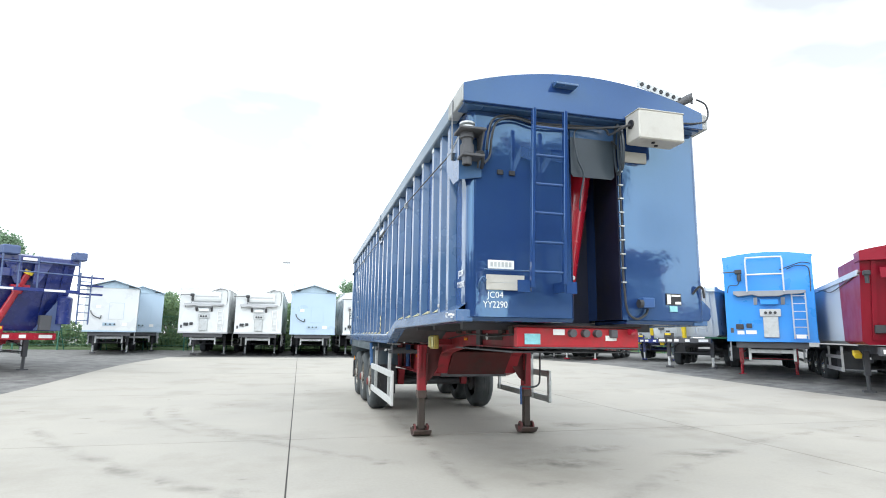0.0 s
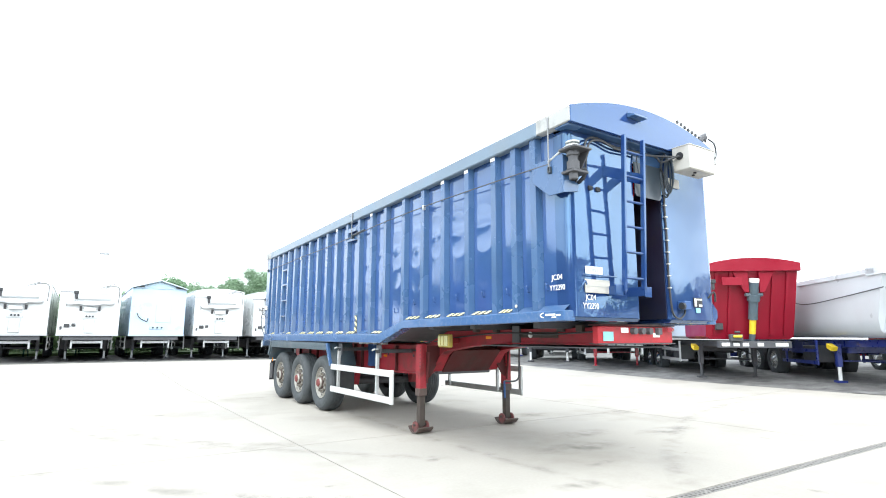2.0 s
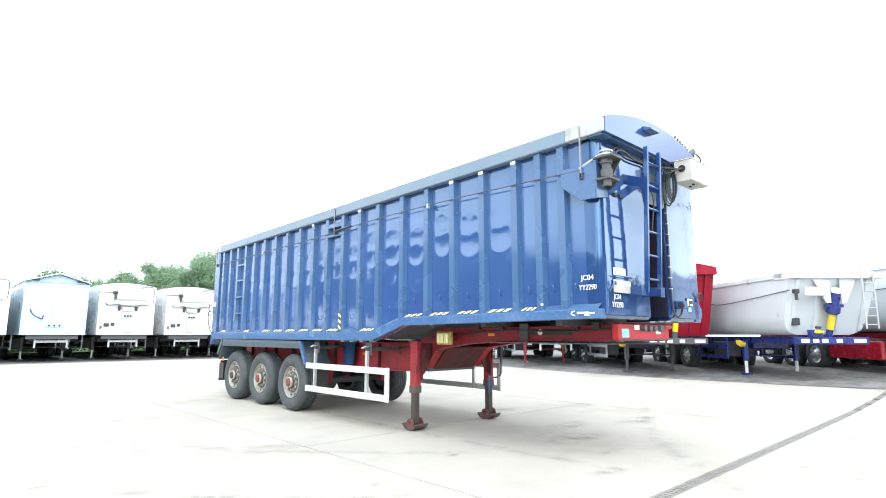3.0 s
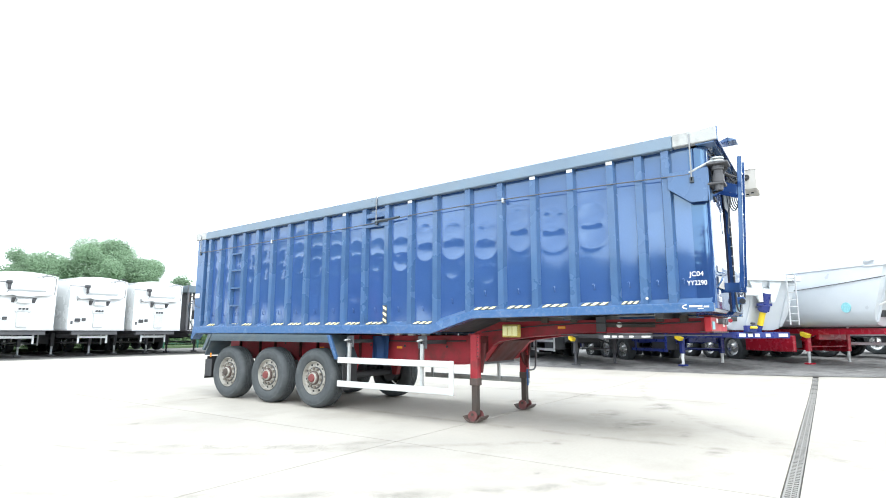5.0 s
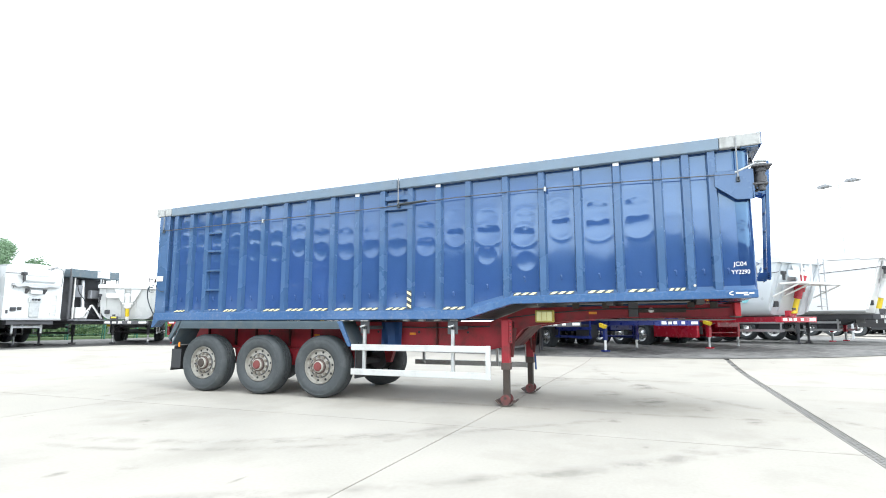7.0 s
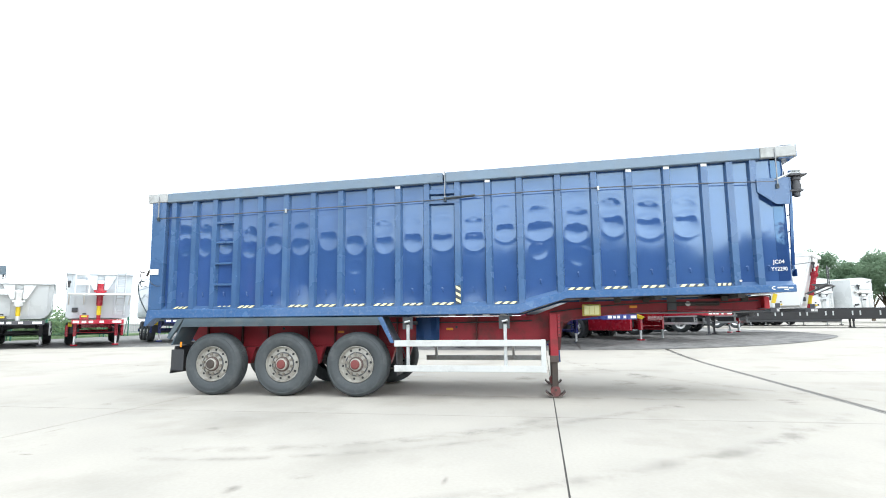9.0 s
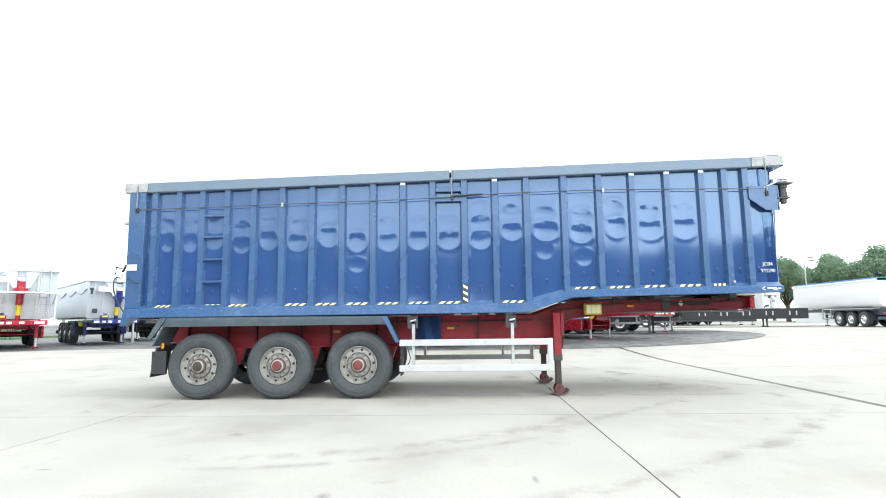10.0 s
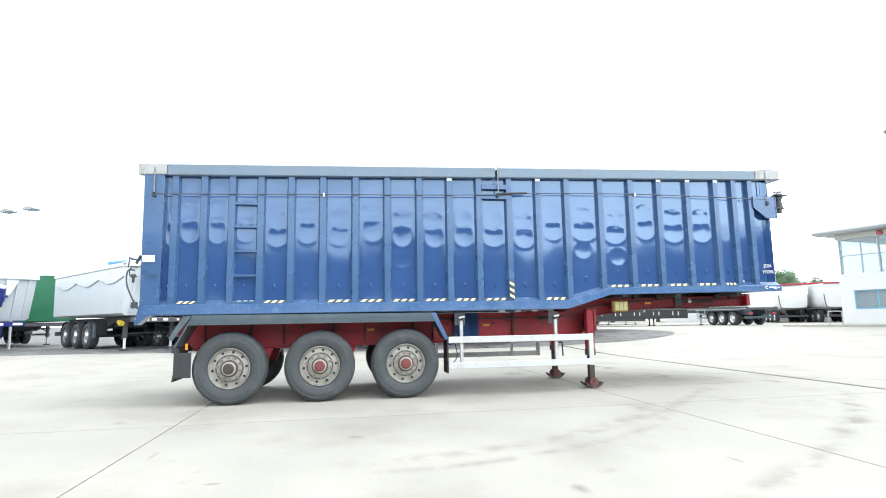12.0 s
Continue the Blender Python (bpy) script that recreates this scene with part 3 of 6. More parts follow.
# arched headboard
arc = [(1.405 + 2.595 * q / 20, 3.80 + 0.228 * (1 - (q / 10 - 1) ** 2)) for q in range(21)]
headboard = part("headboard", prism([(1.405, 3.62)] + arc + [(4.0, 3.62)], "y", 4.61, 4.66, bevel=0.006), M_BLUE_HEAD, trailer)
part("lower_lip", box(1.42, 3.985, 4.655, 4.86, 3.605, 3.65, 0.004), M_BLUE_POST, headboard)
part("vent_hood", prism([(4.61, 3.92), (4.51, 3.88), (4.51, 3.86), (4.61, 3.86)], "x", 2.30, 2.53, bevel=0.004), M_BLUE_POST, headboard)
# chassis
def beam(x0, x1):
    pts = [(4.98, 1.55), (4.98, 1.365), (6.60, 1.365), (7.40, 1.305), (7.95, 1.235), (8.08, 1.175), (8.30, 0.915), (8.60, 0.855), (9.2, 0.838), (14.75, 0.79), (15.0, 1.0), (15.0, 1.30), (8.6, 1.30), (8.0, 1.52)]
    return prism(pts, "x", x0, x1, bevel=0.005)


both("chassis_beam", beam(2.16, 2.19), M_RED, trailer)
flange_line = [(4.98, 1.352), (6.60, 1.352), (7.40, 1.292), (7.95, 1.222), (8.07, 1.165), (8.29, 0.902), (8.60, 0.841), (9.2, 0.824), (14.75, 0.776)]
both("bottom_flange", prism(flange_line + [(y, z + .014) for y, z in flange_line[::-1]], "x", 2.09, 2.26), M_RED, trailer)
part("front_crossmember", box(2.04, 3.345, 4.92, 5.00, 1.372, 1.560, 0.008), M_RED_FRESH, trailer)
part("crossmember_flange", box(2.05, 3.37, 4.90, 5.06, 1.362, 1.375, 0.003), M_DARK, trailer)
part("crossmember_flange", box(2.05, 3.37, 4.90, 5.06, 1.566, 1.580, 0.003), M_RED_GRIMY_SHADE, trailer)
for y in (5.9, 7.0, 8.3, 9.6, 10.6, 11.2, 12.15, 13.45, 14.6):
    part("crossmember", box(2.18, 3.22, y, y + 0.08, 0.85 if y > 8 else 1.38, 1.25 if y > 8 else 1.5), M_DARK, trailer)
part("rubbing_plate", box(2.0, 3.4, 5.0, 6.9, 1.318, 1.332), M_DARK, trailer)

for y in (9.55, 10.35, 10.95, 11.30, 12.10, 12.60, 13.40, 13.90, 14.60):
    both("web_stiffener", prism([(y - .012, .845), (y + .012, .845), (y + .012, 1.285), (y - .012, 1.285)], "x", 2.105, 2.158), M_RED_GRIMY_SHADE, trailer)
for y in (9.0, 9.9, 10.7, 13.1):
    part("web_hole", rod((2.150, y, 1.12), (2.158, y, 1.12), .022, 10), M_INK, trailer)
# air lines and brake gear along the beam
part("air_line", hose([(2.12, 8.6, 1.22), (2.11, 9.6, 1.20), (2.11, 10.8, 1.21), (2.11, 12.2, 1.19), (2.11, 14.4, 1.22)], .012, 6), M_BLACK, trailer)
part("air_line", hose([(2.13, 5.05, 1.50), (2.12, 5.8, 1.47), (2.12, 6.6, 1.49), (2.12, 7.5, 1.44), (2.12, 8.3, 1.36)], .010, 6), M_BLACK, trailer)
for y in (5.25, 5.55, 6.75, 7.2):
    part("clamp_plate", box(2.10, 2.155, y - .05, y + .05, 1.50, 1.58, .006), M_RUST, trailer)
# landing legs
def foot_pan(x):
    """A rocking foot: a plate bent up at both ends."""
    n = 10
    ang = [radians(-58 + 116 * q / n) for q in range(n + 1)]
    low = [(8.26 + .185 * math.sin(a), .190 - .185 * math.cos(a)) for a in ang]
    top = [(8.26 + .165 * math.sin(a), .190 - .165 * math.cos(a)) for a in ang[::-1]]
    return prism(low + top, "x", x - .13, x + .13)


for x in (1.86, 3.54):
    leg = part("landing_leg", prism([(x - .064, 8.195), (x + .064, 8.195), (x + .064, 8.325), (x - .064, 8.325)], "z", 0.55, 1.33, bevel=0.012), M_RED, trailer, "red landing leg with rusty inner tube")
    part("inner_tube", prism([(x - .050, 8.212), (x + .050, 8.212), (x + .050, 8.308), (x - .050, 8.308)], "z", 0.10, 0.56, bevel=0.008), M_RUST, leg)
    part("leg_collar", box(x - .069, x + .069, 8.190, 8.330, .55, .66, .006), M_FOOT, leg)
    part("foot", foot_pan(x), M_FOOT, leg, "rusty rocking foot")
    for xa in (x - .105, x + .085):
        part("foot_cheek", rod((xa, 8.26, .100), (xa + .02, 8.26, .100), .078, 20), M_CHEEK, leg)
    part("foot_pin", rod((x - .125, 8.26, .125), (x + .125, 8.26, .125), 0.022, 8), M_RUST, leg)
    s = 1 if x < XC else -1
    part("leg_gusset", prism([(8.10, 1.20), (8.194, 1.20), (8.194, 0.74), (8.16, 0.74)], "x", x + s * .045, x + s * .062), M_RED_GRIMY_SHADE, leg)
    part("leg_bracket", prism([(x + s * .06, 1.30), (x + s * .06, 0.78), (x + s * .14, 0.84), (x + s * .30, 1.10), (x + s * .30, 1.30)], "y", 8.20, 8.225), M_RED_GRIMY_SHADE, leg)
    part("mounting_strip", box(x - .075, x - .030, 8.150, 8.194, .96, 1.32, .003), M_RED, leg)
    for k in range(6):
        part("bolt_hole", rod((x - .0765, 8.172, .99 + .058 * k), (x - .0745, 8.172, .99 + .058 * k), 0.011, 8), M_INK, leg)
part("leg_crossbeam", prism([(8.14, 1.14), (8.36, 0.90), (8.36, 1.30), (8.14, 1.30)], "x", 2.195, 3.265, bevel=0.005), M_RED_GRIMY_SHADE, trailer)
part("under_plate", prism([(7.96, 1.225), (8.30, 0.885), (8.31, 0.90), (7.97, 1.240)], "x", 2.27, 3.19), M_RED_GRIMY_SHADE, trailer)
part("cross_shaft", rod((1.92, 8.27, 1.0), (3.48, 8.27, 1.0), 0.02, 8), M_RUST, trailer)
part("winding_handle", hose([(3.40, 8.14, 0.71), (3.60, 8.13, 0.70), (3.69, 8.12, 0.74), (3.715, 8.12, 0.85), (3.715, 8.10, 1.33)], 0.016), M_DARK, trailer)
part("handle_grip", rod((3.405, 8.14, 0.71), (3.405, 8.13, 0.44), 0.016, 8), M_BLUE_TARP, trailer)

# side guards
def side_guard(x0, x1, s, mat):
    g = part("side_guard", box(x0, x1, 8.40, 10.82, 0.825, 0.925, 0.006), mat, trailer, "white-painted aluminium side guard")
    part("lower_guard_bar", box(x0, x1, 8.40, 10.82, 0.425, 0.525, 0.006), mat, g)
    part("guard_end", box(x0 - .002, x1 + .002, 8.395, 8.47, 0.42, 0.93, 0.006), mat, g)
    xi = x1 + 0.004 if s > 0 else x0 - 0.054
    for y in (9.02, 10.60):
        part("guard_hanger", box(xi, xi + .05, y - .025, y + .025, 0.44, 1.24, 0.004), M_GALV, g)
        part("hanger_plate", box(xi + (.052 if s > 0 else -.012), xi + (.064 if s > 0 else -.002), y - .07, y + .10, 1.10, 1.30, 0.002), M_DARK, g)
        part("hanger_arm", box(min(xi, XC - s * .6), max(xi + .05, XC - s * .6), y - .03, y + .03, 1.17, 1.23, 0.003), M_DARK, g)


side_guard(1.42, 1.46, 1, M_GUARD)
side_guard(4.0, 4.04, -1, M_GALV)

# wheels
def wheel_parts(x_out, y, z, s):
    """x_out: the tyre's outer face; s: 1 where the outside looks to -x."""
    root = part("wheel", rod((x_out + s * .06, y, z), (x_out + s * .36, y, z), 0.20, 24), M_DARK, trailer, smooth=True)
    W = 0.37
    prof = [(0.075, .295), (0.03, .31), (0.020, .325), (0.006, .345), (0.004, .40), (0.0, .415), (0.003, .43), (0.010, .465), (0.006, .472), (0.012, .482), (0.04, .512), (0.075, .528)]
    prof += [(q, r) for a in (0.12, 0.17, 0.22, 0.27) for q, r in ((a - .008, .531), (a - .006, .520), (a + .006, .520), (a + .008, .531))]
    prof += [(W - .075, .528), (W - .04, .512), (W - .012, .475), (W, .42), (W - .005, .36), (W - .04, .30)]
    part("tyre", lathe([(s * a, r) for a, r in prof], (x_out, y, z), "x", 56), M_TYRE, root, smooth=True)
    rim = [(0.03, .30), (0.025, .292), (0.05, .283), (0.075, .275), (0.085, .262), (0.07, .20), (0.05, .155), (0.05, .115), (0.02, .105), (-0.015, .095), (-0.02, .085), (-0.02, .0005)]
    part("rim", lathe([(s * a, r) for a, r in rim], (x_out, y, z), "x", 40), M_ALLOY, root, smooth=True)
    part("hub_flange", lathe([(s * a, r) for a, r in ((0.045, .125), (0.012, .122), (0.006, .112), (0.010, .082))], (x_out, y, z), "x", 24), M_FOOT, root, smooth=True)
    part("hub_cap", lathe([(s * a, r) for a, r in ((0.03, .085), (-0.02, .080), (-0.045, .062), (-0.05, .0005))], (x_out, y, z), "x", 20), M_HUBRED if y < 14 else M_RUST, root, smooth=True)
    nut_list, hole_list = [], []
    for k in range(10):
        a = 2 * math.pi * (k + .3) / 10
        c, sn = math.cos(a), math.sin(a)
        nut_list.append(rod((x_out + s * .065, y + .168 * c, z + .168 * sn), (x_out + s * .02, y + .168 * c, z + .168 * sn), 0.025, 6))
        a += math.pi / 10
        c, sn = math.cos(a), math.sin(a)
        hole_list.append(rod((x_out + s * .092, y + .240 * c, z + .240 * sn), (x_out + s * .0735, y + .240 * c, z + .240 * sn), 0.020, 10))
    for nut in nut_list:
        part("wheel_nut", nut, M_NUT, root)
    for hole in hole_list:
        part("vent_hole", hole, M_INK, root)


for y in (14.10, 12.795, 11.49):
    for x_out, s in ((1.47, 1), (3.99, -1)):
        wheel_parts(x_out, y, 0.532, s)
    part("axle", rod((1.8, y, 0.532), (3.6, y, 0.532), 0.07, 14), M_DARK, trailer, smooth=True)
    for x in (2.05, 3.35):
        part("spring_hanger", prism([(y - .55, .80), (y - .45, .50), (y - .36, .50), (y - .30, .80)], "x", x - .06, x + .06, bevel=0.006), M_RED, trailer)
        part("air_bag", lathe([(-.12, .09), (-.11, .12), (-.02, .13), (.0, .12), (.02, .13), (.11, .12), (.12, .09)], (x, y + .25, .66), "z", 18), M_BLACK, trailer, smooth=True)

# mudguard over the three wheels
mg = [(10.83, 0.885), (11.06, 1.31), (14.62, 1.325), (14.86, 0.86), (14.84, 0.86), (14.60, 1.305), (11.075, 1.29), (10.85, 0.885)]
both("mudguard", prism(mg, "x", 1.43, 1.95), M_GREY_MUD, trailer, "grey plastic mudguard over three wheels")
both("mudguard_skirt", prism([(11.03, 1.172), (11.07, 1.305), (14.62, 1.32), (14.68, 1.172)], "x", 1.412, 1.429, bevel=0.003), M_GREY_MUD, trailer)
for z in (1.205, 1.245):
    both("skirt_ridge", box(1.402, 1.4125, 11.06, 14.64, z, z + .012), M_GREY_MUD, trailer)
both("mudguard_end", prism([(10.82, 0.885), (10.88, 0.885), (11.10, 1.30), (11.02, 1.31)], "x", 1.405, 1.46, bevel=0.003), M_BLUE_POST, trailer)
both("mudguard_end", prism([(14.62, 1.315), (14.74, 1.31), (14.93, 0.99), (14.88, 0.955)], "x", 1.405, 1.46, bevel=0.003), M_GREY_MUD, trailer)
both("mudflap", prism([(14.86, 0.37), (14.88, 0.37), (14.80, 0.84), (14.78, 0.84)], "x", 1.46, 1.93), M_BLACK, trailer, "black rubber mudflap")
both("mudflap_side", box(1.455, 1.47, 14.62, 14.86, 0.42, 0.78, 0.003), M_BLACK, trailer)
both("side_marker", box(1.462, 1.48, 14.675, 14.71, 0.82, 0.91, 0.004), M_LENS_AMBER, trailer)
part("rear_bumper", box(2.0, 3.46, 14.95, 15.05, 0.75, 0.88, 0.01), M_DARK, trailer)

# ---------------------------------------------------------------- fittings of the blue trailer
M_TAPE_BLACK = material("faded_black_tape", (0.035, 0.045, 0.06), 0.5, vary=0.2, grain=10, dirt=(0.09, 0.12, 0.17), dirt_amount=0.6, dirt_scale=9)
M_LEDGE_YELLOW = material("yellow_hazard_tape", (0.80, 0.74, 0.40), 0.4, vary=0.15, grain=8, dirt=(0.3, 0.3, 0.3), dirt_amount=0.4, dirt_scale=8)


def on_ledge(y, f, lift=0.003):
    """A place on the sloping ledge: f from 0 at its outer to 1 at its inner edge."""
    return (1.425 + .087 * f - lift * .6, y, rail_top(y) + .002 + .063 * f + lift)


bay_edges = [15.05] + POSTS + [4.96]
for k in range(len(bay_edges) - 1):
    ya, yb = bay_edges[k + 1] + .075, bay_edges[k] - .075
    if k in (0, 2, 5, 12, 14, 20, 21) or yb - ya < .2:
        continue
    n = 3
    w = (min(yb - ya, .36)) / n
    yc = (ya + yb) / 2 - w * n / 2
    bm = bmesh.new()
    vs = [bm.verts.new(on_ledge(y, f)) for y, f in ((yc, .1), (yc + w * n, .1), (yc + w * n, .72), (yc, .72))]
    bm.faces.new(vs)
    tape = part("hazard_tape", bm, M_TAPE_BLACK, trailer, "black and yellow hazard tape on the rail")
    for q in range(n):
        bm = bmesh.new()
        y0 = yc + w * q
        vs = [bm.verts.new(on_ledge(y, f, .006)) for y, f in ((y0 + .42 * w, .1), (y0 + .98 * w, .1), (y0 + .56 * w, .72), (y0 + .0 * w, .72))]
        bm.faces.new(vs)
        part("yellow_stripe", bm, M_LEDGE_YELLOW, tape)
vt = part("hazard_tape", box(1.424, 1.429, 9.715, 9.795, 1.50, 1.80), M_TAPE_BLACK, trailer)
for q in range(3):
    z = 1.51 + q * .10
    part("yellow_stripe", prism([(9.717, z), (9.793, z + .045), (9.793, z + .085), (9.717, z + .045)], "x", 1.420, 1.4235), M_LEDGE_YELLOW, vt)

# sheet hooks low on every panel
for k in range(len(bay_edges) - 1):
    y = (bay_edges[k] + bay_edges[k + 1]) / 2
    z = rail_top(y) + .26
    part("sheet_hook", hose([(1.50, y, z - .035), (1.472, y, z - .03), (1.468, y, z + .02), (1.475, y + .012, z + .035), (1.47, y + .025, z + .02)], .007, 5), M_BLUE, trailer)

# rolled edge bar along the side and its clamps
part("sheet_bar", hose([(1.41, 15.22, 3.12), (1.41, 14.2, 3.135), (1.41, 12.76, 3.165), (1.41, 11.2, 3.19), (1.41, 9.94, 3.225), (1.41, 9.0, 3.27), (1.41, 7.5, 3.29), (1.41, 6.0, 3.275), (1.41, 4.95, 3.25)], .0075, 8), M_DARK, trailer, "thin dark sheet bar along the side")
for y, z in ((12.76, 3.165), (7.5, 3.29)):
    part("bar_clamp", box(1.398, 1.44, y - .016, y + .016, z - .045, z + .025, .004), M_GALV, trailer)
for y, za, zb in ((15.21, 3.09, 3.52), (9.95, 3.20, 3.69), (4.92, 3.16, 3.75)):
    part("sheet_arm", box(1.376, 1.388, y - .008, y + .008, za, zb, .002), M_ARM, trailer)
    part("arm_block", box(1.376, 1.42, y - .022, y + .022, za - .02, za + .05, .005), M_DULLPANEL, trailer)
part("sheet_bar", rod((1.40, 9.95, 3.24), (1.40, 9.45, 3.265), .016, 8), M_DULLPANEL, trailer)

# stiffener over the narrow bay
part("bay_plate", box(1.428, 1.47, 9.71, 10.25, 3.155, 3.235, .005), M_BLUE_POST, trailer)
part("bay_plate", box(1.431, 1.47, 9.80, 10.22, 3.32, 3.40, .005), M_BLUE_POST, trailer)

# side ladder
for z in (3.0, 2.645, 2.27, 1.90, 1.50):
    part("side_rung", box(1.43, 1.475, 13.74, 14.08, z - .018, z + .018, .004), M_BLUE_POST, trailer)

# roller motor and gusset on the front corner
part("corner_gusset", prism([(5.20, 3.30), (4.74, 3.31), (4.76, 2.90), (4.95, 2.905), (5.20, 3.10)], "x", 1.405, 1.425, bevel=.003), M_BLUE_POST, trailer)
part("corner_gusset", prism([(1.40, 2.90), (1.62, 2.94), (1.62, 3.30), (1.40, 3.30)], "y", 4.735, 4.752), M_BLUE_POST, trailer)
motor = part("roller_motor", box(1.35, 1.60, 4.52, 4.75, 3.32, 3.342, .004), M_DARK, trailer, "dark roller motor on the front corner")
part("motor_bracket", prism([(4.75, 3.0), (4.75, 3.32), (4.54, 3.32)], "x", 1.575, 1.59), M_DARK, motor)
part("motor_body", lathe([(-.31, .036), (-.30, .046), (-.21, .046), (-.205, .064), (-.12, .064), (-.115, .050), (-.06, .050), (-.055, .066), (-.02, .066), (0, .058)], (1.45, 4.64, 3.32), "z", 20), M_DARK, motor, smooth=True)
part("motor_disc", lathe([(.0, .05), (.015, .05), (.017, .072), (.032, .072), (.034, .042), (.052, .042), (.054, .072), (.070, .072), (.075, .025)], (1.45, 4.64, 3.342), "z", 24), M_GALV, motor, smooth=True)
part("motor_flange", box(1.385, 1.60, 4.57, 4.75, 3.085, 3.11, .004), M_DARK, motor)
part("drive_arm", rod((1.43, 4.65, 3.40), (1.41, 4.95, 3.27), .016, 8), M_GALV, motor)
part("cable_stub", hose([(1.53, 4.62, 3.12), (1.58, 4.60, 3.13), (1.60, 4.64, 3.07), (1.62, 4.73, 3.03)], .02), M_BLACK, motor)
part("grab_slot", box(1.78, 1.84, 4.735, 4.758, 2.985, 3.03, .004), M_INK, trailer)
part("grab_slot", box(1.90, 1.96, 4.735, 4.758, 2.985, 3.03, .004), M_INK, trailer)

# front ladder on stand-off brackets
fl = part("front_ladder", prism([(4.44, 3.56), (4.49, 3.56), (4.57, 1.90), (4.52, 1.90)], "x", 2.020, 2.055, bevel=.005), M_BLUE_HEAD, trailer, "blue steel access ladder on the front")
part("stringer", prism([(4.44, 3.56), (4.49, 3.56), (4.57, 1.94), (4.52, 1.94)], "x", 2.335, 2.37, bevel=.005), M_BLUE_HEAD, fl)
for z in (3.385, 3.118, 2.851, 2.584, 2.315, 2.047):
    y = 4.465 + (3.56 - z) * .0482
    part("rung", rod((2.055, y, z), (2.335, y, z), .014, 8), M_BLUE_HEAD, fl)
for x in (2.028, 2.343):
    part("ladder_bracket", prism([(4.47, 3.18), (4.77, 3.30), (4.77, 3.18), (4.47, 3.06)], "x", x, x + .014), M_BLUE_HEAD, fl)
    part("ladder_bracket", box(x, x + .014, 4.53, 4.77, 1.87, 1.97, .003), M_BLUE_HEAD, fl)
part("toe_plate", box(1.90, 2.02, 4.545, 4.56, 1.86, 1.97, .003), M_BLUE_HEAD, fl)
part("toe_plate", box(2.37, 2.48, 4.545, 4.56, 1.86, 1.97, .003), M_BLUE_HEAD, fl)

# cream control box on the headboard
cb = part("control_box", box(3.08, 3.58, 4.37, 4.605, 3.355, 3.645, .012), M_CREAM, trailer, "cream-painted steel control box")
part("box_lid", box(3.077, 3.583, 4.367, 4.605, 3.640, 3.652, .004), M_CREAM, cb)
part("box_shelf", box(3.10, 3.40, 4.738, 4.757, 3.235, 3.345, .003), M_CREAM, cb)
for k, (x, y) in enumerate(((3.28, 4.45), (3.36, 4.52))):
    part("drain_plug", rod((x, y, 3.356), (x, y, 3.342), .018, 8), M_INK, cb)
part("grommet", rod((3.082, 4.50, 3.53), (3.066, 4.50, 3.53), .045, 12), M_INK, cb)
for k in range(5):
    r = .125 + .016 * k
    pts = [(3.02 + .012 * (k % 3), 4.60 + .018 * k + r * .35 * math.sin(a), 3.33 + r * 1.4 * math.cos(a)) for a in [2 * math.pi * q / 10 for q in range(11)]]
    part("coiled_cable", hose(pts, .010, 5), M_DULLPANEL, trailer)
part("feed_cable", hose([(3.07, 4.50, 3.53), (3.0, 4.54, 3.50), (2.92, 4.64, 3.46), (2.90, 4.70, 3.54), (2.6, 4.72, 3.545), (2.2, 4.72, 3.53), (1.92, 4.72, 3.57), (1.74, 4.70, 3.52), (1.68, 4.70, 3.38), (1.66, 4.70, 3.2)], .012), M_BLACK, trailer)
part("feed_cable", hose([(3.07, 4.50, 3.52), (2.92, 4.60, 3.52), (2.6, 4.70, 3.515), (2.2, 4.70, 3.50), (1.95, 4.70, 3.545), (1.77, 4.69, 3.49), (1.71, 4.69, 3.35), (1.69, 4.70, 3.15), (1.62, 4.66, 3.05)], .012), M_BLACK, trailer)
part("loose_cable", hose([(2.62, 4.73, 3.52), (2.58, 4.72, 3.45), (2.60, 4.70, 3.2), (2.66, 4.70, 3.05), (2.63, 4.71, 2.85), (2.62, 4.72, 2.72), (2.63, 4.72, 2.68)], .008), M_DULLPANEL, trailer)
part("clipped_cable", hose([(2.98, 4.70, 3.42), (3.09, 4.73, 3.3), (3.085, 4.745, 3.0), (3.095, 4.745, 2.6), (3.085, 4.745, 2.2), (3.095, 4.745, 1.92), (3.12, 4.74, 1.72), (3.2, 4.72, 1.655), (3.30, 4.72, 1.70), (3.33, 4.72, 1.76)], .012), M_BLACK, trailer)
for k in range(9):
    part("cable_clip", box(3.07, 3.115, 4.728, 4.76, 2.0 + .14 * k, 2.015 + .14 * k, .002), M_GALV, trailer)
sb = part("socket_box", box(3.24, 3.37, 4.66, 4.758, 1.76, 1.86, .008), M_BLUE_TARP, trailer, "blue electrical socket box")
part("socket_cap", rod((3.20, 4.68, 1.80), (3.24, 4.68, 1.80), .04, 10), M_BLACK, sb)

# headboard's perforated arm and end motor
part("perforated_arm", prism([(3.28, 4.035), (3.84, 3.90), (3.84, 3.975), (3.28, 4.11)], "y", 4.668, 4.678), M_GALV, trailer, "grey perforated sheet arm")
for k in range(7):
    u = (k + .5) / 7
    part("arm_hole", rod((3.30 + .52 * u, 4.660, 4.070 - .130 * u), (3.30 + .52 * u, 4.667, 4.070 - .130 * u), .021, 10), M_INK, trailer)
part("end_motor", rod((3.76, 4.70, 3.90), (3.92, 4.68, 3.99), .045, 14), M_DARK, trailer, smooth=True)
part("end_lever", box(3.92, 3.94, 4.66, 4.68, 3.92, 4.04, .003), M_DARK, trailer)
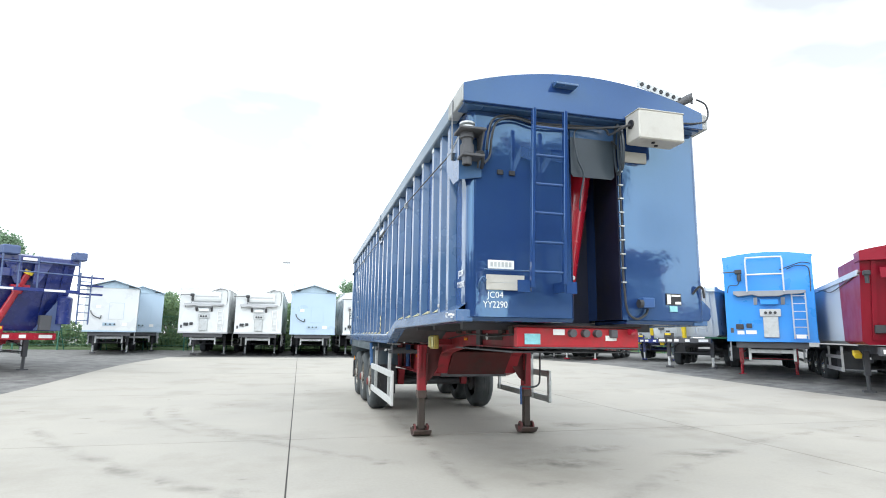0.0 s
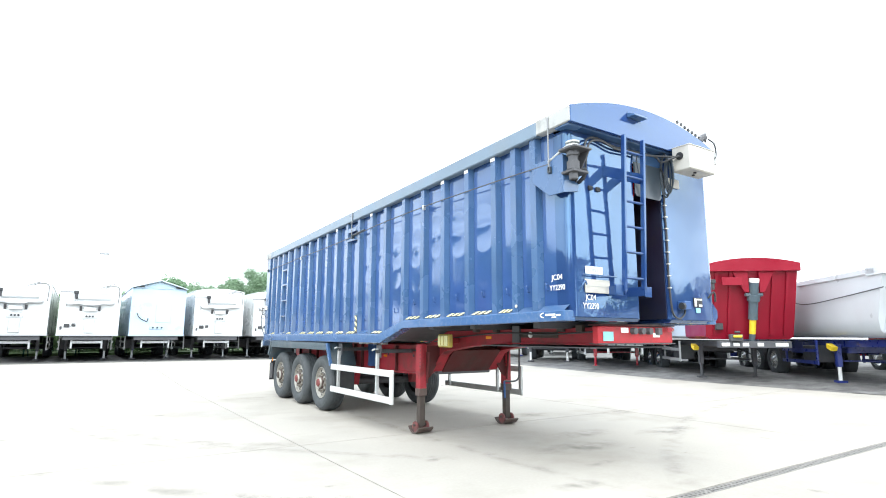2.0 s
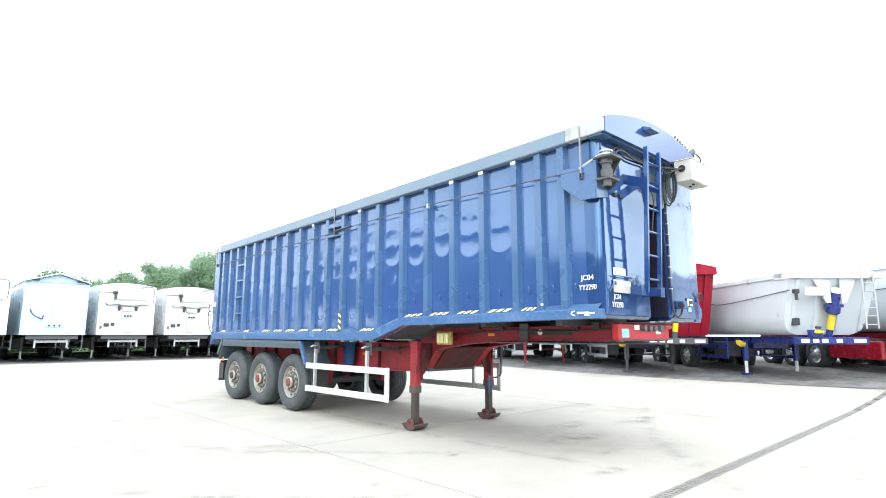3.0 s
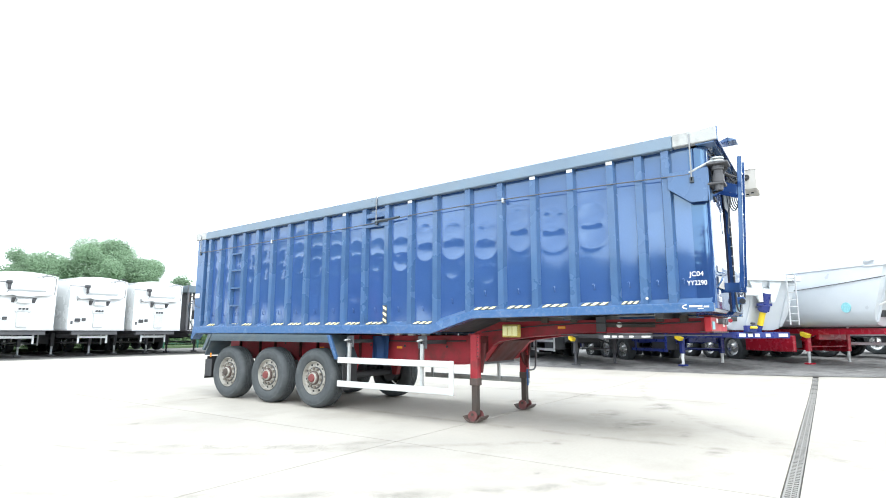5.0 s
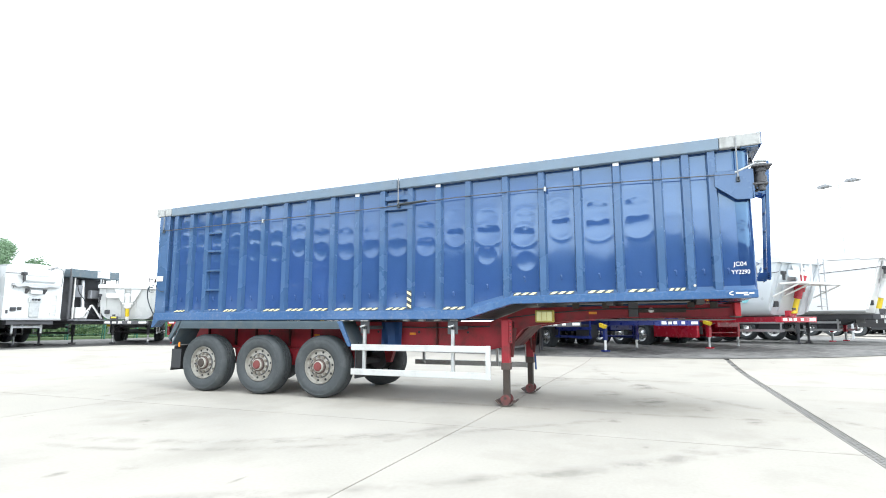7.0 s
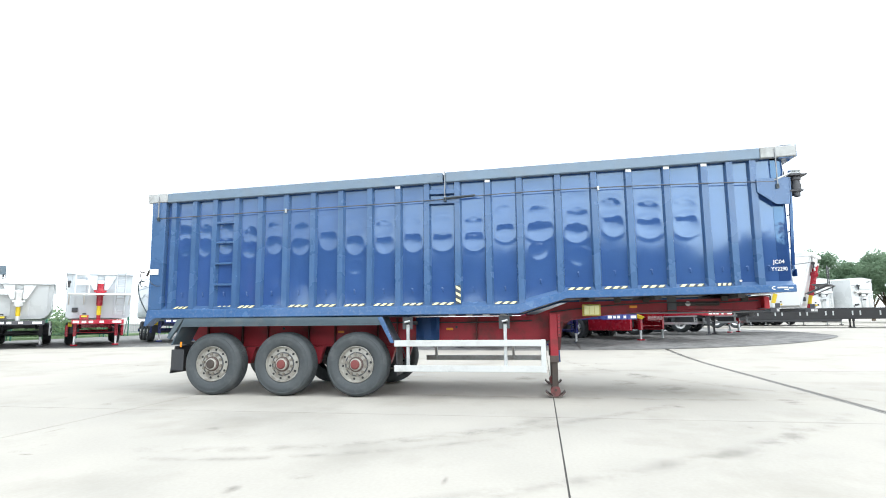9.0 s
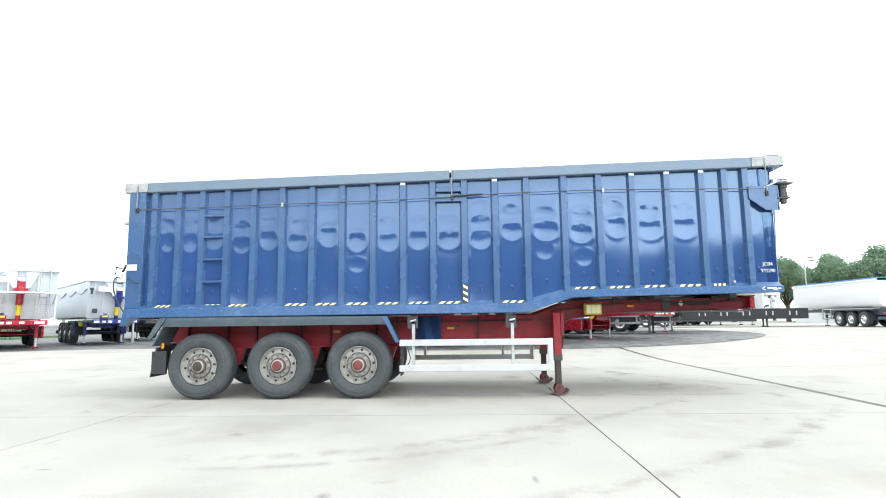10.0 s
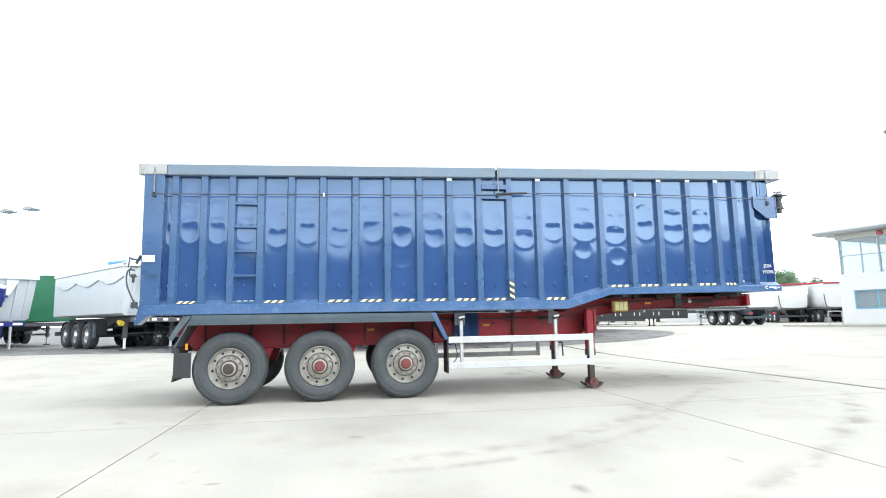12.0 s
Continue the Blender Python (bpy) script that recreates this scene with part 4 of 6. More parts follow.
part("end_cable", hose([(3.98, 4.66, 3.97), (4.07, 4.64, 3.92), (4.10, 4.64, 3.82), (4.04, 4.62, 3.72), (3.88, 4.60, 3.67), (3.58, 4.54, 3.62)], .010), M_BLACK, trailer)

# plates and stickers
np_ = part("id_plate", box(1.69, 1.945, 4.742, 4.752, 2.085, 2.165, .002), M_STICKER, trailer, "white plate with faded grey print")
for k in range(6):
    part("print_bar", box(1.712 + .036 * k, 1.736 + .036 * k, 4.739, 4.7415, 2.104, 2.148), M_GALV, np_)
bp_ = part("blank_plate", box(1.672, 2.045, 4.738, 4.750, 1.89, 2.03, .003), M_CREAM, trailer, "blank cream plate in a holder")
part("plate_seam", box(1.674, 2.043, 4.735, 4.7375, 1.957, 1.961), M_GALV, bp_)
part("plate_wire", hose([(1.65, 4.74, 2.075), (1.75, 4.70, 2.07), (1.95, 4.70, 2.07), (2.12, 4.73, 2.075), (2.16, 4.74, 2.08)], .007, 5), M_BLUE_POST, trailer)
lettering("JC04", .080, M_LETTER, pose(1.765, 4.755, 1.818, 90, 0, 0), trailer, "fleet_lettering")
lettering("YY2290", .086, M_LETTER, pose(1.765, 4.755, 1.728, 90, 0, 0), trailer, "fleet_lettering", .86)
lettering("JC04", .080, M_LETTER, pose(1.491, 4.955, 2.026, 90, 0, -90), trailer, "fleet_lettering")
lettering("YY2290", .080, M_LETTER, pose(1.491, 4.955, 1.919, 90, 0, -90), trailer, "fleet_lettering", .86)
ms = part("data_plate", box(3.56, 3.735, 4.748, 4.758, 1.80, 1.915, .002), M_INK, trailer, "black data plate with white print")
part("print_block", box(3.57, 3.61, 4.744, 4.747, 1.81, 1.905), M_STICKER, ms)
part("print_block", box(3.62, 3.725, 4.744, 4.747, 1.885, 1.903), M_STICKER, ms)
part("print_block", box(3.66, 3.725, 4.744, 4.747, 1.81, 1.835), M_STICKER, ms)
part("small_sticker", box(3.60, 3.685, 4.748, 4.757, 1.735, 1.79), M_TEAL, trailer)
# maker's mark on the rail, as plain shapes
part("makers_mark", hose([(1.397, 5.07, 1.685), (1.396, 5.10, 1.675), (1.396, 5.115, 1.66), (1.396, 5.10, 1.645), (1.397, 5.07, 1.638)], .006, 5), M_LETTER, trailer)
part("makers_mark", box(1.394, 1.399, 4.90, 5.04, 1.655, 1.675), M_LETTER, trailer)
part("makers_mark", box(1.394, 1.399, 4.83, 4.885, 1.65, 1.668), M_LETTER, trailer)
part("makers_mark", box(1.394, 1.399, 4.89, 4.95, 1.632, 1.645), M_LETTER, trailer)
part("tie_hook", hose([(1.60, 4.75, 1.90), (1.60, 4.71, 1.96), (1.63, 4.70, 2.0), (1.66, 4.71, 1.97)], .010, 6), M_BLUE_POST, trailer)
part("tie_hook", hose([(3.88, 4.76, 1.92), (3.93, 4.72, 1.99), (3.97, 4.72, 1.97), (3.99, 4.73, 1.88)], .012, 6), M_BLACK, trailer)
part("reflector_stud", rod((1.425, 5.52, 1.775), (1.415, 5.52, 1.775), .018, 12), M_CREAM, trailer)

# front crossmember fittings
fx = [(2.115, 2.275, 1.40, 1.50, M_TEAL), (2.41, 2.53, 1.49, 1.545, M_STICKER), (2.97, 3.09, 1.44, 1.49, M_STICKER)]
for x0, x1, z0, z1, m in fx:
    part("small_sticker", box(x0, x1, 4.910, 4.918, z0, z1), m, trailer)
for x in (2.60, 2.74, 2.87):
    part("air_coupling", rod((x, 4.86, 1.51), (x, 4.92, 1.51), .038, 12), M_DARK, trailer, smooth=True)
part("socket_mount", box(3.01, 3.08, 4.86, 4.92, 1.47, 1.55, .008), M_DARK, trailer)
part("red_coupling", rod((3.20, 4.85, 1.53), (3.26, 4.87, 1.53), .03, 10), M_GLOSS_RED, trailer)
for k in range(8):
    part("bolt", rod((2.15 + .16 * k, 4.92, 1.365), (2.15 + .16 * k, 4.905, 1.365), .013, 6), M_RUST, trailer)

# tailgate latch bars at the rear corner
part("latch_bar", hose([(1.40, 15.42, 1.98), (1.37, 15.50, 1.97), (1.37, 15.51, 1.80), (1.38, 15.46, 1.64), (1.41, 15.40, 1.50), (1.43, 15.36, 1.42)], .011, 8), M_DULLPANEL, trailer)
part("latch_bar", hose([(1.40, 15.38, 2.02), (1.37, 15.46, 2.02), (1.37, 15.47, 1.90), (1.40, 15.38, 1.89)], .008, 6), M_DULLPANEL, trailer)
part("latch_handle", rod((1.40, 15.40, 2.13), (1.36, 15.50, 2.16), .011, 8), M_RUST, trailer)
part("latch_handle", rod((1.37, 15.48, 2.16), (1.37, 15.50, 2.02), .008, 8), M_RUST, trailer)
part("rear_hose", hose([(1.44, 15.36, 2.06), (1.38, 15.30, 1.98), (1.385, 15.20, 1.90), (1.40, 15.12, 1.90)], .006, 6), M_DULLPANEL, trailer)

# chassis side fittings
lb = part("lamp_bracket", box(1.925, 2.16, 7.66, 7.74, 1.34, 1.42, .006), M_RED, trailer)
part("lamp_frame", box(1.86, 1.93, 7.50, 7.79, 1.285, 1.475, .012), M_LAMPFRAME, lb)
part("side_lamp", box(1.835, 1.862, 7.525, 7.765, 1.305, 1.455, .010), M_CLEAR_YELLOW, lb, "yellowed plastic side lamp")
part("lamp_rib", box(1.828, 1.836, 7.60, 7.607, 1.315, 1.445), M_LAMPFRAME, lb)
part("lamp_rib", box(1.828, 1.836, 7.68, 7.687, 1.315, 1.445), M_LAMPFRAME, lb)
for y, z in ((6.95, 1.43), (10.02, 1.09), (12.0, 1.05)):
    part("amber_marker", box(2.145, 2.16, y - .06, y + .06, z - .02, z + .02, .004), M_LENS_AMBER, trailer)
part("badge_strip", box(2.150, 2.158, 5.62, 6.32, 1.43, 1.50, .003), M_RUST, trailer)
part("oval_badge", lathe([(-.006, .001), (-.006, .035), (0, .040)], (2.149, 6.1, 1.465), "x", 20), M_STICKER, trailer)
part("dangle_strap", box(2.12, 2.156, 6.28, 6.42, 1.33, 1.58, .004), M_DARK, trailer)
tarp = bmesh.new()
rows = []
for j in range(9):
    rows.append([tarp.verts.new((2.06 - .03 * math.sin(i * 1.3 + j * .2), 10.18 + .42 * i / 8, 1.29 - .40 * j / 8)) for i in range(9)])
for a, b in zip(rows, rows[1:]):
    for i in range(8):
        tarp.faces.new((a[i], a[i + 1], b[i + 1], b[i]))
bmesh.ops.solidify(tarp, geom=tarp.faces, thickness=.012)
part("hanging_tarpaulin", tarp, M_BLUE_TARP, trailer, "blue tarpaulin flap hanging from the chassis", True)
for y in (9.02, 10.60):
    part("hanger_clip", rod((1.42, y - .045, 1.235), (1.42, y + .045, 1.215), .016, 8), M_GALV, trailer)
part("air_tank", rod((2.40, 9.2, 1.04), (2.40, 10.2, 1.04), .13, 20), M_DARK, trailer, smooth=True)
part("air_tank", rod((3.05, 9.2, 1.04), (3.05, 10.2, 1.04), .13, 20), M_DARK, trailer, smooth=True)
part("air_line", hose([(1.55, 10.75, .95), (1.5, 10.70, .80), (1.56, 10.66, .62), (1.6, 10.72, .50)], .008, 5), M_BLACK, trailer)
part("front_mudflap", box(1.55, 1.90, 10.80, 10.82, .35, .9), M_BLACK, trailer)
for k in range(4):
    part("underfloor_bracket", box(1.58, 1.66, 9.0 + .28 * k, 9.1 + .28 * k, 1.305, 1.33), M_GALV, trailer)
for y in (5.4, 6.6, 7.6):
    part("body_bearer", box(1.65, 3.81, y, y + .10, 1.535, 1.615), M_DARK, trailer)
SHIFT[0] = Vector((0, 0, 0))

# ---------------------------------------------------------------- parked trailers
def build_far_wheel():
    tyre = lathe([(.06, .30), (.0, .34), (-.0, .44), (.04, .50), (.09, .52), (.28, .52), (.33, .50), (.37, .44), (.37, .34), (.31, .30)], (0, 0, 0), "x", 26)
    rim = lathe([(.05, .30), (.07, .27), (.09, .20), (.06, .15), (.0, .11), (-.02, .09), (-.02, .001)], (0, 0, 0), "x", 20)
    return tyre, rim


def bm_mesh(name, bm, mat, smooth=True):
    me = bpy.data.meshes.new(name)
    bm.to_mesh(me)
    bm.free()
    me.materials.append(mat)
    if smooth:
        me.shade_smooth()
        me.set_sharp_from_angle(angle=0.6)
    return me


M_RIM_BRIGHT = material("polished_rim", (0.75, 0.75, 0.74), 0.25, 0.8, vary=0.1, grain=6)
_t, _r = build_far_wheel()
TYRE_ME, RIM_ME = bm_mesh("tyre", _t, M_TYRE), bm_mesh("rim", _r, M_RIM_BRIGHT)


def wheel_at(root, x, y, s):
    """A wheel under root whose outer face looks along s * -x."""
    w = new("wheel", TYRE_ME)
    w.parent = root
    w.matrix_basis = pose(x, y, 0.52, 0, 0, 0 if s > 0 else 180)
    r = new("rim", RIM_ME)
    r.parent = w


def running_gear(root, length, chassis, leg, inner, reflect=True, guard=None, leg_y=2.6):
    """Chassis beams, landing legs, three axles and mudguards of a parked trailer."""
    for x in (-.62, .62):
        part("chassis_beam", prism([(0.35, 1.05), (0.35, 1.22), (length - .3, 1.22), (length - .3, .78), (3.6, .78), (2.9, 1.02)], "x", x - .05, x + .05), chassis, root)
    front = part("front_plate", box(-1.0, 1.0, 0.10, 0.34, 1.02, 1.22, 0.01), chassis, root)
    if reflect:
        for x0, x1 in ((-.95, -.72), (-.62, -.45), (-.36, -.19), (.05, .22), (.55, .9)):
            part("marker_plate", box(x0, x1, 0.085, 0.097, 1.07, 1.17), M_STICKER, front)
    part("crossmember", box(-.58, .58, 2.9, 3.0, .85, 1.15), chassis, root)
    part("crossmember", box(-.58, .58, 6.2, 6.3, .85, 1.15), chassis, root)
    for x in (-.84, .84):
        l = part("landing_leg", box(x - .07, x + .07, leg_y - .07, leg_y + .07, .45, 1.1, 0.01), leg, root)
        part("inner_tube", rod((x, leg_y, .07), (x, leg_y, .5), .05, 12), inner, l)
        part("foot", box(x - .14, x + .14, leg_y - .11, leg_y + .11, 0.0, .07, 0.015), leg, l)
        part("brace", rod((x, leg_y, .75), (x * .7, leg_y + .9, 1.0), .025, 6), leg, l)
    part("leg_bar", rod((-.84, leg_y, .62), (.84, leg_y, .62), .02, 6), leg, root)
    ys = (length - 4.3, length - 2.99, length - 1.68)
    for y in ys:
        wheel_at(root, -1.24, y, 1)
        wheel_at(root, 1.24, y, -1)
        part("axle", rod((-1, y, .52), (1, y, .52), .07, 10), M_DARK, root)
        for s in (-1, 1):
            arc_pts = [(y + .60 * math.cos(a), .52 + .60 * math.sin(a)) for a in [math.pi * q / 8 for q in range(9)]]
            arc_in = [(y + .57 * math.cos(a), .52 + .57 * math.sin(a)) for a in [math.pi * q / 8 for q in range(8, -1, -1)]]
            part("mudguard", prism(arc_pts + arc_in, "x", min(s * .85, s * 1.23), max(s * .85, s * 1.23)), M_BLACK, root)
    for s in (-1, 1):
        g = guard or M_ALU
        if guard is None or guard is M_NAVY:
            part("side_guard", box(min(s * 1.2, s * 1.23), max(s * 1.2, s * 1.23), 3.3, length - 5.0, .85, .95), g, root)
            part("side_guard", box(min(s * 1.2, s * 1.23), max(s * 1.2, s * 1.23), 3.3, length - 5.0, .50, .60), g, root)
            for y in (3.4, length - 5.2):
                part("guard_post", box(min(s * 1.14, s * 1.195), max(s * 1.14, s * 1.195), y, y + .06, .48, 1.2), g, root)
        else:
            part("side_panel", box(min(s * 1.1, s * 1.23), max(s * 1.1, s * 1.23), 3.3, length - 5.0, .42, .98, 0.03), g, root)
    part("tool_box", box(-1.15, -.65, 3.5, 4.3, .55, 1.05, 0.02), M_BLACK, root)
    part("rear_bumper", box(-1.2, 1.2, length - .35, length - .22, .5, .68, 0.01), chassis, root)


def ladder(root, x0, x1, y, z0, z1, mat, n):
    lad = part("ladder", rod((x0, y, z0), (x0, y, z1), .022, 8), mat, root)
    part("stringer", rod((x1, y, z0), (x1, y, z1), .022, 8), mat, lad)
    for k in range(n):
        z = z0 + (z1 - z0) * (k + .5) / n
        part("rung", rod((x0, y, z), (x1, y, z), .014, 6), mat, lad)
    part("ladder_bracket", box(x0, x0 + .03, y, y + .15, z0 + .1, z0 + .14), mat, lad)
    part("ladder_bracket", box(x1 - .03, x1, y, y + .15, z1 - .2, z1 - .16), mat, lad)
    return lad


def sheet_motor(root, x, z):
    """The black roller motor with its arm and cable on the front's upper corner."""
    m = part("sheet_motor", box(x - .10, x + .10, -.26, -.08, z - .02, z + .12, 0.02), M_BLACK, root)
    part("motor_body", lathe([(-.26, .045), (-.25, .06), (-.02, .06), (0, .05)], (x + .02, -.17, z), "z", 12), M_BLACK, m, smooth=True)
    part("roller_arm", rod((x - .05, -.17, z + .06), (-1.34, -.12, z + .04), .02, 8), M_DARK, m)
    part("cable", hose([(x + .02, -.17, z - .25), (x - .05, -.15, z - .38), (x - .28, -.10, z - .40), (x - .34, -.06, z - .62)], .012), M_BLACK, m)


def arched(x0, x1, z0, z1, rise, n=12):
    return [(x0, z0)] + [(x0 + (x1 - x0) * q / n, z1 + rise * (1 - (2 * q / n - 1) ** 2)) for q in range(n + 1)] + [(x1, z0)]


def box_trailer(name, label, body_mat, trim, chassis, length=12.0, style="walk", leg=None, inner=None, top=3.72):
    root = thing(name, label, "trailer")
    leg, inner = leg or M_DARK, inner or M_GALV
    body = part("body", prism(arched(-1.25, 1.25, 1.26, top - (.12 if style == "gable" else .10), .0 if style == "gable" else .14), "y", 0, length, bevel=0.02), body_mat, root)
    part("bottom_rail", box(-1.262, 1.262, -.012, length + .01, 1.22, 1.30), trim, body)
    part("top_rail", box(-1.268, -1.20, -.01, length, top - .16, top - .09), trim, body)
    part("top_rail", box(1.20, 1.268, -.01, length, top - .16, top - .09), trim, body)
    if style == "gable":
        part("gable_roof", prism([(-1.30, top - .12), (-1.30, top - .08), (0, top + .34), (1.30, top - .08), (1.30, top - .12), (0, top + .28)], "y", -.22, length, bevel=0.01), M_ROOFSHEET, body)
        part("gable_end", prism([(-1.2, top - .12), (0, top + .27), (1.2, top - .12)], "y", -.02, .05), trim, body)
        hatch = part("hatch", box(-.1, .58, -.016, -.003, 1.9, 2.78, .003), body_mat, body)
        for hx in (-.115, .58):
            part("hatch_edge", box(hx, hx + .015, -.02, -.003, 1.885, 2.795), trim, hatch)
        part("hatch_edge", box(-.1, .58, -.02, -.003, 2.78, 2.795), trim, hatch)
        part("roof_hook", box(-1.05, -.72, -.10, -.05, top - .06, top), M_BLACK, body)
        part("roof_hook", box(.72, 1.05, -.10, -.05, top - .06, top), M_BLACK, body)
        part("valve", hose([(-.95, -.03, 2.35), (-.90, -.12, 2.2), (-.75, -.14, 2.05), (-.5, -.06, 1.95), (-.45, -.04, 2.1)], .025), M_BLACK, body)
        part("sign_plate", box(-.72, -.5, -.02, -.003, 2.5, 2.65), M_STICKER, body)
        part("socket_panel", box(-.35, .25, -.03, -.003, 1.55, 1.72, 0.005), trim, body)
        for k in range(3):
            part("socket", rod((-.2 + .2 * k, -.06, 1.64), (-.2 + .2 * k, -.031, 1.64), .04, 10), M_BLACK, body)
        part("sign_plate", box(.55, .78, -.02, -.003, 1.55, 1.72), M_STICKER, body)
    else:
        up = body if style == "alu" else part("upper_panel", prism([(-.12, 2.98), (-.15, 3.08), (-.15, 3.38), (-.05, 3.46), (.0, 3.46), (.0, 2.9)], "x", -.55, .82, bevel=0.01), body_mat if style == "walk" else body_mat, body)
        if style == "walk":
            part("panel_rib", box(-.45, .72, -.165, -.151, 3.18, 3.24), trim, up)
        beam_mat = trim if style == "walk" else M_STEPALU
        part("step_beam", prism([(-1.0, 2.74), (-.86, 2.66), (-.62, 2.70), (-.45, 2.72), (-.3, 2.66), (.3, 2.66), (.45, 2.72), (.8, 2.72), (1.0, 2.76), (1.0, 2.84), (-1.0, 2.84)], "y", -.22, -.003, bevel=0.008), beam_mat, body)
        for x in (-.38, .38):
            part("step_bracket", prism([(-.20, 2.62), (-.02, 2.40), (-.003, 2.40), (-.003, 2.62)], "x", x - .05, x + .05), M_DARK if style == "walk" else M_ALU, body)
        part("lamp_box", box(-.25, .25, -.16, -.003, 2.40, 2.56, 0.01), body_mat, body)
        cab = part("service_panel", box(-.20, .22, -.07, -.003, 1.36, 2.14, 0.012), M_GALV, body)
        part("connector_plate", box(-.28, .30, -.10, -.07, 2.02, 2.26, 0.01), M_GALV, cab)
        for k in range(3):
            part("connector", rod((-.12 + .13 * k, -.16, 2.14), (-.12 + .13 * k, -.101, 2.14), .045, 10), M_BLACK, cab)
        part("black_box", box(-.98, -.76, -.08, -.003, 1.62, 1.78, 0.01), M_BLACK, body)
        part("black_box", box(-.68, -.52, -.06, -.003, 1.66, 1.80, 0.01), M_BLACK, body)
        part("hatch_seam", box(-1.14, -1.05, -.02, -.003, 1.5, 1.66), M_DARK, body)
        sheet_motor(body, -.62 if style == "walk" else -.82, 3.22 if style == "walk" else 3.42)
        part("roof_cable", hose([(.55, -.08, 3.52), (.8, -.1, 3.62), (1.1, -.08, 3.58), (1.16, -.06, 3.3), (1.14, -.05, 2.8)], .014), M_BLACK, body)
        part("roof_cable", hose([(.35, -.08, 3.5), (.6, -.1, 3.6), (.95, -.1, 3.72), (1.2, -.05, 3.68)], .014), M_BLACK, body)
        if style == "alu":
            fr = part("access_frame", rod((-.60, -.26, 2.8), (-.60, -.26, 3.84), .027, 10), M_ALU, body)
            part("frame_bar", rod((.42, -.26, 2.8), (.42, -.26, 3.84), .027, 10), M_ALU, fr)
            part("frame_bar", hose([(-.60, -.26, 3.83), (-.57, -.26, 3.89), (-.52, -.26, 3.91), (.34, -.26, 3.91), (.39, -.26, 3.89), (.42, -.26, 3.83)], .027, 8), M_ALU, fr)
            part("frame_bar", rod((-.60, -.26, 3.36), (.42, -.26, 3.36), .030, 8), M_ALU, fr)
            ladder(body, .62, .98, -.16, 1.32, 2.78, M_ALU, 6)
            for x0, x1, z0 in ((-.95, -.75, 1.45), (-.70, -.40, 1.46), (.66, .92, 1.34)):
                part("sign_plate", box(x0, x1, -.19 if x0 > 0 else -.015, -.18 if x0 > 0 else -.003, z0, z0 + .12), M_STICKER, body)
        else:
            ladder(body, .72, .98, -.07, 1.4, 2.5, M_WHITE, 5)
    part("bumper_frame", box(-.62, .62, .30, .36, .86, .98, 0.008), M_GALV, root)
    part("bumper_frame", box(-.66, -.58, .30, .36, .62, 1.05, 0.008), M_GALV, root)
    part("bumper_frame", box(.58, .66, .30, .36, .62, 1.05, 0.008), M_GALV, root)
    running_gear(root, length, chassis, leg, inner, reflect=False)
    return root


